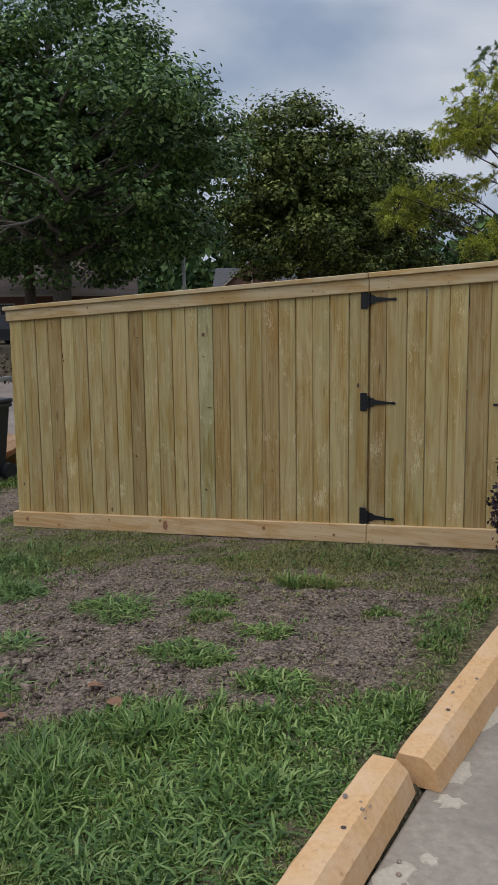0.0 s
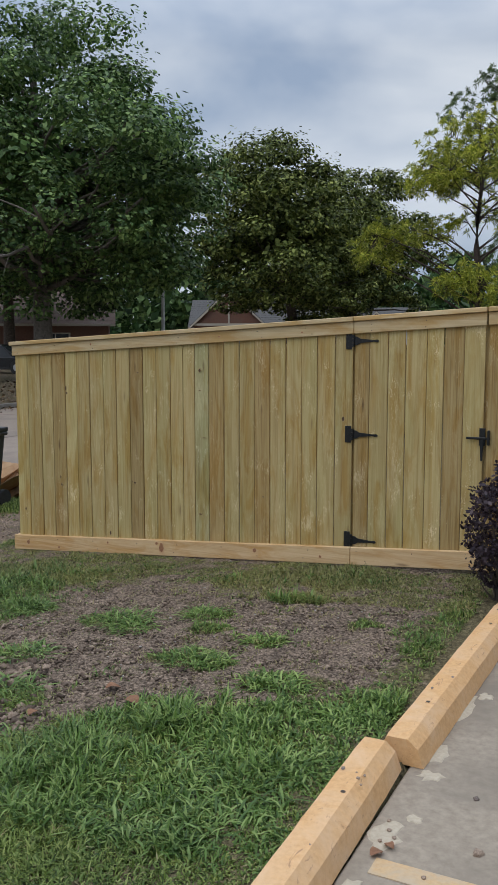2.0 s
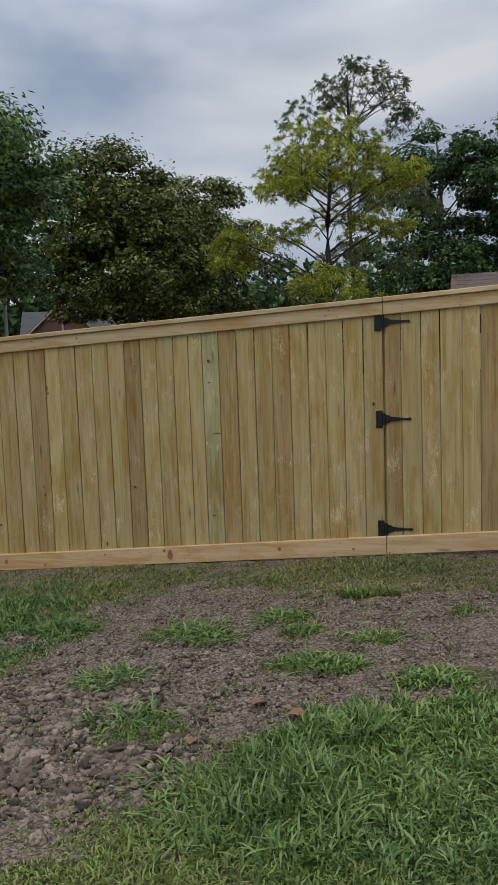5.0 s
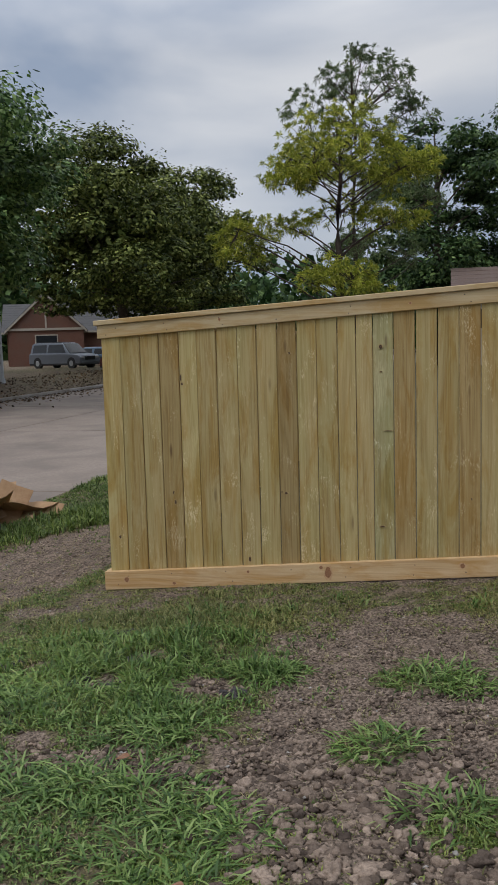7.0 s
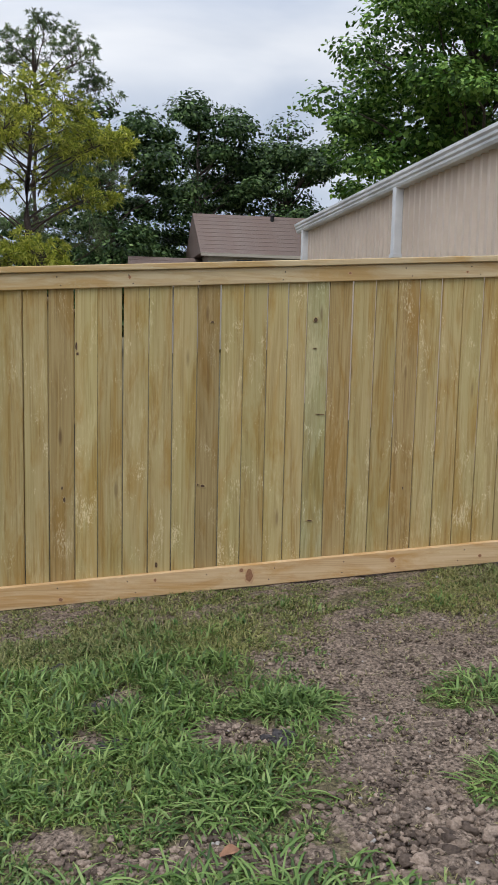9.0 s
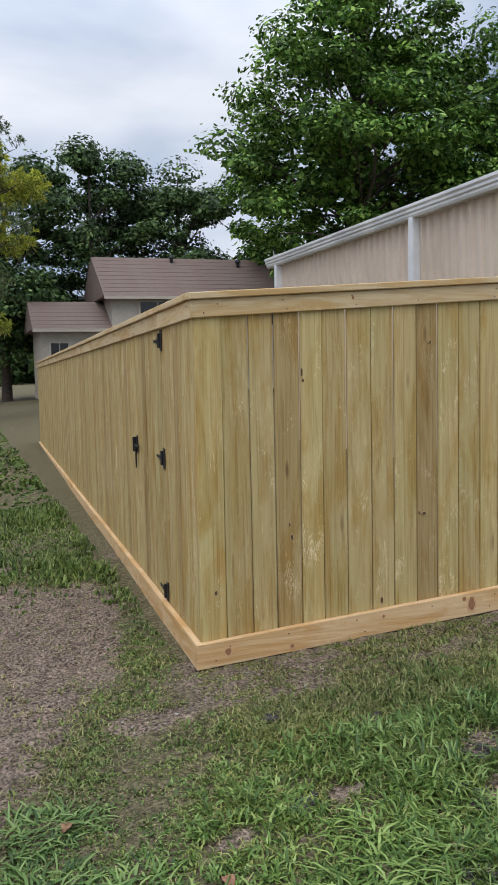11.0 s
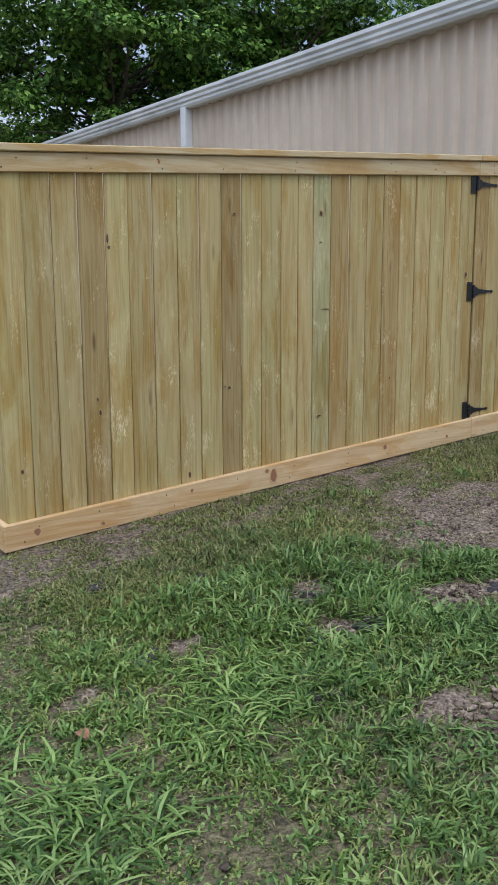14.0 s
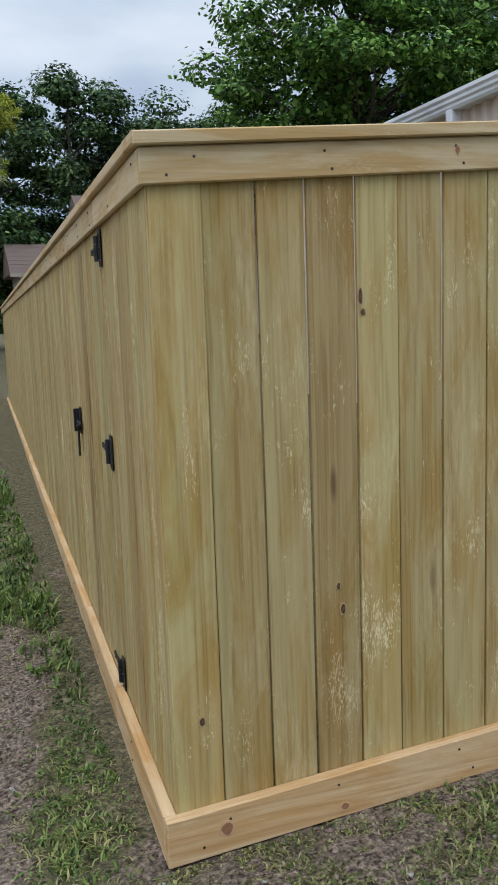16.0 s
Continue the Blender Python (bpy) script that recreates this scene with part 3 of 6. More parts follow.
road = thing("road", "pale concrete residential street in jointed slabs", "road", kind="structure")
slab_me = mesh_of("slab", box_bm(0, 6.515, 0, 9.095, -0.14, 0, 0.02), ROAD_MAT)
for i in range(2):
    for j in range(24):
        o = new("slab", slab_me)
        o.parent, o.location = road, (FAR_X + 0.02 + i * 6.57, -24.0 + j * 9.16, ROAD_Z)
for name, x0, z1 in (("kerb", KERB_X, -0.365), ("kerb", FAR_X - 0.17, -0.345)):
    k = part(name, box_bm(x0, x0 + 0.15, -60, 200, -0.7, z1, 0.03, 2), KERB_MAT)
    tagged(k, "weathered concrete street kerb", "kerb", kind="structure")
lot = thing("parking_lot", "grey worn concrete parking lot with pale spills", "pavement", kind="structure")
part("concrete_slab", box_bm(-0.735, 14.0, -14.0, 5.95, SLAB_Z - 0.15, SLAB_Z, 0.01), CONCRETE, lot)

# ---- fence ----
FENCE_Y, CORNER_X = 6.28, -5.526
TOP_X, BASE_X = (1.902, 0.0575), (-0.100, 0.0708)      # height at the corner, rise per metre along x
TOP_Y, BASE_Y = (1.902, -0.007), (-0.100, -0.005)
LEAN_Y = 0.035                                          # the street side runs a little inward


def sheared_board(length, depth, height, material, name, along, rise, w=0.004):
    """A board from the origin along x or y, lying outside the pickets, with its ends upright and its length rising."""
    bm = bmesh.new()
    if along == "x":
        box(bm, 0, length, -depth, 0, 0, height)
    else:
        box(bm, -depth, 0, 0, length, 0, height)
    bevel(bm, w)
    for v in bm.verts:
        v.co.z += rise * (v.co.x if along == "x" else v.co.y)
    return mesh_of(name, bm, material)


PICKET_H = 1.86
picket_shapes = []
for k, mat in enumerate((PINE_PALE, PINE_GREEN, PINE_BROWN)):
    bm = box_bm(-0.0695, 0.0695, -0.008, 0.008, 0, PICKET_H, 0.003)
    picket_shapes.append(mesh_of("picket", bm, mat))
kink = random.Random(8)


def put_pickets(parent, edges, tones, place, base):
    """One picket between each two edges; place turns a distance along the fence into a pose."""
    for k in range(len(edges) - 1):
        a, b = edges[k], edges[k + 1]
        o = new("picket", picket_shapes["pgb".index(tones[k % len(tones)])])
        o.parent = parent
        mid = (a + b) / 2
        o.matrix_basis = place(mid, base[0] + base[1] * mid + 0.05, kink.uniform(-0.0025, 0.0025), kink.uniform(-0.10, 0.10)) @ Matrix.Diagonal(((b - a - kink.uniform(0.0042, 0.0082)) / 0.139, 1, 1, 1))


def front_place(s, z, out, tilt):
    return pose(CORNER_X + s, FENCE_Y + 0.008 + out, z, 0, tilt, 0)


def side_place(s, z, out, tilt):
    return pose(CORNER_X + 0.008 + LEAN_Y * s + out, FENCE_Y + 0.012 + s, z, 0, tilt, 90 - math.degrees(math.atan(LEAN_Y)))


def hinge(parent, m, mirror=1):
    """A black T hinge: an upright plate on the post side, a knuckle, a tapering strap on the gate."""
    h = part("hinge", box_bm(-0.062 if mirror > 0 else 0.012, -0.012 if mirror > 0 else 0.062, -0.005, 0, -0.066, 0.066, 0.002), BLACK_IRON, parent, "black T hinge")
    h.matrix_basis = m
    strap = prism_bm([(0.008 * mirror, -0.034), (0.035 * mirror, -0.030), (0.055 * mirror, -0.017), (0.165 * mirror, -0.007), (0.195 * mirror, -0.011), (0.207 * mirror, 0), (0.195 * mirror, 0.011), (0.165 * mirror, 0.007), (0.055 * mirror, 0.017), (0.035 * mirror, 0.030), (0.008 * mirror, 0.034)], 0.005)
    part("strap", strap, BLACK_IRON, h).location = (0, -0.0035, 0)
    bm = bmesh.new()
    for z0, z1 in ((-0.045, -0.017), (-0.015, 0.015), (0.017, 0.045)):
        cyl(bm, (0, -0.008, z0), (0, -0.008, z1), 0.011, seg=10)
    part("knuckle", bm, BLACK_IRON, h)
    bm = bmesh.new()
    for x, z in ((-0.04, 0.045), (-0.04, 0), (-0.04, -0.045), (0.07, 0), (0.15, 0)):
        cyl(bm, (x * mirror, -0.004, z), (x * mirror, -0.0095, z), 0.0055, 0.004, 8)
    tagged(part("screw_heads", bm, BLACK_IRON, h), kind="stuff")


def latch(parent, m, mirror=1):
    """A black gravity latch: a case with a ring handle on the gate, a bar reaching over to a catch."""
    la = part("latch", box_bm(-0.022, 0.022, -0.006, 0, -0.055, 0.075, 0.002), BLACK_IRON, parent, "black iron gate latch")
    la.matrix_basis = m
    bm = bmesh.new()
    box(bm, -0.115, 0.060, -0.018, -0.008, -0.009, 0.009)
    bevel(bm, 0.003)
    part("latch_bar", bm, BLACK_IRON, la)
    bm = box_bm(0.040, 0.056, -0.030, 0, -0.048, 0.062, 0.003)
    part("catch", bm, BLACK_IRON, la)
    bm = cyl_bm((0, -0.006, -0.02), (0, -0.022, -0.02), 0.016, seg=14)
    part("boss", bm, BLACK_IRON, la)
    bm = bmesh.new()
    box(bm, -0.012, 0.012, -0.020, -0.010, -0.165, -0.025)
    for v in bm.verts:
        if v.co.z < -0.1:
            v.co.x *= 0.65
    bevel(bm, 0.003)
    part("pull", bm, BLACK_IRON, la)
    return la


def nails(parent, spots, normal_axis):
    bm = bmesh.new()
    for p in spots:
        q = (p[0], p[1] - 0.002, p[2]) if normal_axis == "y" else (p[0] - 0.002, p[1], p[2])
        cyl(bm, p, q, 0.0042, 0.0036, 7)
    tagged(part("nail_heads", bm, NAIL_STEEL, parent), kind="stuff")


def fence_run(name, label, category, along, s0, s1, edges, tones, top, base, corner=False, group="", hinge_gap=0.004):
    """A stretch of board fence: pickets, kick board below, trim board and cap above."""
    f = thing(name, label, category, group=group)
    place = front_place if along == "x" else side_place
    put_pickets(f, edges, tones, place, base)
    L = s1 - s0 - hinge_gap
    over = 0.040 if corner else 0.0
    trim, kick = (TRIM_X, KICK_X) if along == "x" else (TRIM_Y, KICK_Y)

    def at(s, z):
        if along == "x":
            return pose(CORNER_X + s, FENCE_Y - 0.001, z)
        return pose(CORNER_X - 0.001 + LEAN_Y * s, FENCE_Y + s, z, 0, 0, -math.degrees(math.atan(LEAN_Y)))
    for nm, dep, hgt, line, drop, mat, ov in (("kick_board", 0.038, 0.14, base, 0.0, kick, 0.038 if corner else 0),
                                              ("trim_board", 0.019, 0.094, top, 0.132, trim, 0.019 if corner else 0)):
        if along == "y":
            ov = 0
        o = new(nm, sheared_board(L + ov, dep, hgt, mat, nm, along, line[1]))
        o.parent, o.matrix_basis = f, at(s0 - ov, line[0] + line[1] * (s0 - ov) - drop)
    # the cap lies flat over trim and pickets
    bm = bmesh.new()
    ov = 0.037 if corner and along == "x" else 0.0
    if along == "x":
        box(bm, 0, L + ov, -0.037, 0.10, 0, 0.036)
    else:
        start = 0.1005 if corner else 0.0
        box(bm, -0.037, 0.10, start, L, 0, 0.036)
    bevel(bm, 0.004)
    for v in bm.verts:
        v.co.z += top[1] * (v.co.x if along == "x" else v.co.y)
        if along == "y" and corner and v.co.y < 0.11:
            v.co.y = 0.1005 if v.co.x > 0 else -0.037 + 0.1375 * (v.co.x + 0.037) / 0.137
    o = new("cap_board", mesh_of("cap_board", bm, trim))
    o.parent, o.matrix_basis = f, at(s0 - ov, top[0] + top[1] * (s0 - ov) - 0.036)
    spots = []
    s = s0 + 0.10
    while s < s1 - 0.05:
        for line, dz, dep in ((base, 0.035, 0.038), (base, 0.105, 0.038), (top, -0.065, 0.019), (top, -0.112, 0.019)):
            if kink.random() < 0.75:
                z = line[0] + line[1] * s + dz
                t = s + kink.uniform(-0.05, 0.05)
                spots.append((CORNER_X + t, FENCE_Y - dep - 0.001, z) if along == "x" else (CORNER_X + LEAN_Y * t - dep - 0.0025, FENCE_Y + t, z))
        s += 0.42
    nails(f, spots, "y" if along == "x" else "x")
    return f


front_edges = [0, 0.146, 0.300, 0.442, 0.590, 0.723, 0.869, 1.020, 1.162, 1.307, 1.445, 1.586, 1.730, 1.855, 1.973, 2.111, 2.258, 2.401, 2.543, 2.687, 2.829, 2.968, 3.104, 3.253, 3.400]
fence_run("fence_panel", "new yellow-green treated pine board fence panel with cap", "fence", "x", 0, 3.412, front_edges, "pppbpppppbppppgbppbppppp", TOP_X, BASE_X, True, "fence round the yard")
KNOT = speckled("knot_wood", (0.035, 0.018, 0.010), (0.13, 0.070, 0.032), 90, 0.8, 0, 0.4, 0.002)
KNOT_RING = speckled("knot_halo", (0.33, 0.225, 0.100), (0.41, 0.295, 0.135), 50, 0.75, 0, 0.2, 0.001)


KNOT_KICK = speckled("kick_knot", (0.20, 0.085, 0.040), (0.32, 0.155, 0.075), 90, 0.8, 0, 0.3, 0.001)
KNOT_KICK_RING = speckled("kick_knot_halo", (0.45, 0.270, 0.135), (0.55, 0.345, 0.180), 50, 0.75, 0, 0.2, 0.001)


def knot(parent, x, z, rx, rz, seed, out=0.0, mats=(KNOT_RING, KNOT)):
    """A dark dead knot in a paler brown halo, barely proud of the board."""
    r = random.Random(seed)

    def oval(sx, sz, t, name, mat, par):
        bm = bmesh.new()
        a = [bm.verts.new((sx * r.uniform(0.8, 1.15) * math.cos(k * 0.524), 0, sz * r.uniform(0.8, 1.15) * math.sin(k * 0.524))) for k in range(12)]
        f = bm.faces.new(a)
        g = bmesh.ops.extrude_face_region(bm, geom=[f])
        bmesh.ops.translate(bm, vec=(0, -t, 0), verts=[e for e in g["geom"] if isinstance(e, bmesh.types.BMVert)])
        bmesh.ops.recalc_face_normals(bm, faces=bm.faces[:])
        return part(name, bm, mat, par)
    o = oval(rx * 1.5, rz * 1.35, 0.0032 if not out else 0.0014, "knot", mats[0], parent)
    o.location = (x, FENCE_Y - 0.0005 - out, z)
    oval(rx, rz, 0.0040 if not out else 0.0022, "knot_core", mats[1], o)


front_panel = [o for o in bpy.data.objects if o.name.startswith("fence_panel")][0]
for k, (x, z, rx, rz) in enumerate(((-4.925, 1.475, 0.007, 0.026), (-4.918, 1.432, 0.009, 0.010), (-3.500, 1.662, 0.013, 0.016), (-4.131, 1.633, 0.012, 0.006), (-4.451, 0.160, 0.009, 0.022), (-4.174, 0.645, 0.016, 0.010), (-4.205, 0.655, 0.007, 0.007), (-4.997, 0.570, 0.010, 0.018), (-5.010, 0.640, 0.007, 0.012), (-3.452, 1.087, 0.030, 0.003), (-3.50, 0.42, 0.018, 0.006), (-3.50, 1.49, 0.012, 0.004), (-5.44, 0.30, 0.010, 0.014), (-2.20, 1.30, 0.012, 0.020), (-2.90, 0.62, 0.006, 0.010))):
    knot(front_panel, x, z, rx * 0.8, rz * 0.85, k)
for k, (x, dz, rx, rz) in enumerate(((-5.39, 0.075, 0.016, 0.020), (-5.02, 0.035, 0.012, 0.010), (-3.88, 0.070, 0.022, 0.042), (-3.93, 0.110, 0.012, 0.012), (-2.96, 0.085, 0.015, 0.018), (-2.37, 0.055, 0.010, 0.010), (-4.46, 0.100, 0.008, 0.010))):
    knot(front_panel, x, BASE_X[0] + BASE_X[1] * (x - CORNER_X) + dz, rx, rz, 40 + k, 0.039, (KNOT_KICK_RING, KNOT_KICK))
for k, (x, rx, rz) in enumerate(((-4.62, 0.007, 0.009), (-3.30, 0.009, 0.007), (-2.55, 0.007, 0.006))):
    knot(front_panel, x, TOP_X[0] + TOP_X[1] * (x - CORNER_X) - 0.075 - 0.01 * k, rx, rz, 60 + k, 0.020, (KNOT_KICK_RING, KNOT_KICK))
gate_s = [3.414, 3.537, 3.686, 3.824, 3.985, 4.113, 4.264, 4.420]
gate = fence_run("gate", "closed treated pine board gate with black T hinges", "gate", "x", 3.412, 4.428, gate_s, "bppppbp", TOP_X, BASE_X, group="yard gates")
for z in (1.912, 1.182, 0.336):
    hinge(gate, pose(CORNER_X + 3.405, FENCE_Y - 0.002, z))
latch(gate, pose(CORNER_X + 4.412, FENCE_Y - 0.002, 1.200))
fence_run("fence_panel", "short treated pine fence panel between gate and building", "fence", "x", 4.436, 4.62, [4.438, 4.58, 4.615], "bp", TOP_X, BASE_X, group="fence round the yard")

fence_run("fence_panel", "treated pine fence panel between the corner and the gate", "fence", "y", 0, 0.948, [0.0, 0.14, 0.29, 0.43, 0.56, 0.66, 0.81, 0.945], "pppbppp", TOP_Y, BASE_Y, True, "fence round the yard")
side_gate = fence_run("gate", "closed treated pine street gate with black hinges", "gate", "y", 0.952, 1.98, [0.954 + 0.146 * k for k in range(8)], "ppppbpp", TOP_Y, BASE_Y, group="yard gates")
for z in (1.690, 0.951, 0.095):
    hinge(side_gate, pose(CORNER_X - 0.002 + LEAN_Y * 0.95, FENCE_Y + 0.95, z, 0, 0, -90 - math.degrees(math.atan(LEAN_Y))), -1)
latch(side_gate, pose(CORNER_X - 0.002 + LEAN_Y * 1.96, FENCE_Y + 1.96, 0.955, 0, 0, -90 - math.degrees(math.atan(LEAN_Y))) @ Matrix.Diagonal((-1, 1, 1, 1)))
fence_run("fence_panel", "long treated pine board fence along the street", "fence", "y", 1.984, 16.3, [1.986 + 0.143 * k for k in range(101)], "pppbppppppbppbpp", TOP_Y, BASE_Y, group="fence round the yard")

for x0 in (3.372, 4.392):
    p = part("post", box_bm(CORNER_X + x0, CORNER_X + x0 + 0.089, FENCE_Y + 0.022, FENCE_Y + 0.111, 0.0, TOP_X[0] + TOP_X[1] * x0 - 0.045), PINE_BROWN, front_panel)
for s0 in (0.905, 1.938):
    p = part("post", box_bm(CORNER_X + LEAN_Y * s0 + 0.028, CORNER_X + LEAN_Y * s0 + 0.117, FENCE_Y + s0, FENCE_Y + s0 + 0.089, -0.2, TOP_Y[0] - 0.055), PINE_BROWN, side_gate)

# ---- metal building ----
WALL_X, B_Y0, B_Y1, EAVE = -0.90, 6.36, 17.4, 3.42


def metal_building():
    b = thing("metal_building", "long tan corrugated metal building with white gutter", "building")
    verts, faces = [], []
    y, k = B_Y0, 0
    prof = []
    while y < B_Y1:
        prof += [(y, 0.0), (y + 0.086, 0.0), (y + 0.112, -0.042), (y + 0.164, -0.042)]
        y += 0.190
    prof = [(min(p, B_Y1), d) for p, d in prof] + [(B_Y1, 0)]
    for p, d in prof:
        verts += [(WALL_X + d, p, 0.0), (WALL_X + d, p, EAVE + 0.06)]
    for i in range(len(prof) - 1):
        faces.append((2 * i, 2 * i + 2, 2 * i + 3, 2 * i + 1))
    o = new("corrugated_wall", raw_mesh("corrugated_wall", verts, faces, TAN_METAL))
    o.parent = b
    bm = bmesh.new()
    box(bm, WALL_X + 0.004, 13.0, B_Y0, B_Y1, 0.0, EAVE + 0.02)
    part("wall_core", bm, TAN_METAL, b)
    # low gabled roof
    bm = prism_bm([(WALL_X - 0.03, EAVE + 0.06), (6.0, EAVE + 0.95), (13.1, EAVE + 0.06), (13.1, EAVE + 0.0), (WALL_X - 0.03, EAVE + 0.0)], B_Y1 - B_Y0 + 0.1)
    bmesh.ops.translate(bm, vec=(0, (B_Y0 + B_Y1) / 2, 0), verts=bm.verts[:])
    part("roof", bm, WHITE_TRIM, b)
    # moulded box gutter
    gp = [(0, 0), (-0.105, 0), (-0.125, 0.03), (-0.125, 0.055), (-0.145, 0.075), (-0.145, 0.105), (-0.165, 0.13), (-0.165, 0.165), (-0.15, 0.165), (-0.14, 0.12), (0, 0.10)]
    bm = prism_bm([(WALL_X - 0.03 + a, EAVE + c) for a, c in gp], B_Y1 - B_Y0 + 0.3)
    bmesh.ops.translate(bm, vec=(0, (B_Y0 + B_Y1) / 2 + 0.1, 0), verts=bm.verts[:])
    g = part("gutter", bm, WHITE_TRIM, b, "white moulded metal gutter")
    for yy in (12.1, 17.2):
        d = part("downspout", box_bm(WALL_X - 0.15, WALL_X - 0.03, yy - 0.06, yy + 0.06, 0.05, EAVE + 0.02, 0.015, 2), WHITE_TRIM, b, "white metal downspout")
        part("strap", box_bm(WALL_X - 0.155, WALL_X - 0.02, yy - 0.09, yy + 0.09, 2.55, 2.6, 0.004), WHITE_TRIM, d)
    return b


metal_building()


# ---- trees ----
def tube(verts, faces, path, radii, seg=7):
    base = len(verts)
    for i, (p, r) in enumerate(zip(path, radii)):
        a = path[min(i + 1, len(path) - 1)] - path[max(i - 1, 0)]
        q = a.to_track_quat("Z", "Y")
        for k in range(seg):
            t = 2 * math.pi * k / seg
            verts.append(tuple(p + q @ Vector((math.cos(t) * r, math.sin(t) * r, 0))))
    for i in range(len(path) - 1):
        for k in range(seg):
            a, b = base + i * seg + k, base + i * seg + (k + 1) % seg
            faces.append((a, b, b + seg, a + seg))


def bent(p, q, rnd, sag, n=6):
    out = []
    side = Vector((rnd.uniform(-1, 1), rnd.uniform(-1, 1), rnd.uniform(-0.3, 0.9)))
    for i in range(n + 1):
        t = i / n
        out.append(p.lerp(q, t) + side * sag * math.sin(math.pi * t) + Vector((rnd.uniform(-1, 1), rnd.uniform(-1, 1), rnd.uniform(-1, 1))) * sag * 0.12 * (0 < i < n))
    return out


def leaves(centres, sizes, per, leaf, aspect, droop, seed, face=0.0):
    """Many small pointed leaves about clump centres: arrays of vertices and quads. face: how far the blades turn outward and up."""
    r = np.random.default_rng(seed)
    c = np.repeat(np.asarray(centres), per, 0)
    s = np.repeat(np.asarray(sizes), per, 0)
    n = len(c)
    d = r.normal(size=(n, 3))
    d /= np.linalg.norm(d, axis=1, keepdims=True)
    rad = r.uniform(0.45, 1.0, (n, 1)) ** 0.5
    d[:, 2] = np.where(d[:, 2] < 0, d[:, 2] * 0.55, d[:, 2])
    lump = 1 + 0.35 * np.sin(d[:, :1] * 5 + s[:, :1] * 9) * np.cos(d[:, 1:2] * 6)
    p = c + d * rad * s * lump
    ax = r.normal(size=(n, 3)) + d * 0.8 + np.array([0, 0, -droop])
    ax /= np.linalg.norm(ax, axis=1, keepdims=True)
    nr = r.normal(size=(n, 3)) * (1 - face) + (d + np.array([0, 0, 0.9])) * face * 1.6
    sd = np.cross(ax, nr)
    sd /= np.linalg.norm(sd, axis=1, keepdims=True) + 1e-9
    if face:
        ax = np.cross(nr, sd)
        ax /= np.linalg.norm(ax, axis=1, keepdims=True) + 1e-9
    L = leaf * r.uniform(0.6, 1.35, (n, 1))
    v = np.stack([p - ax * L * 0.5, p + sd * L * aspect * 0.5, p + ax * L * 0.5, p - sd * L * aspect * 0.5], 1).reshape(-1, 3)
    f = np.arange(n * 4).reshape(-1, 4)
    return v, f


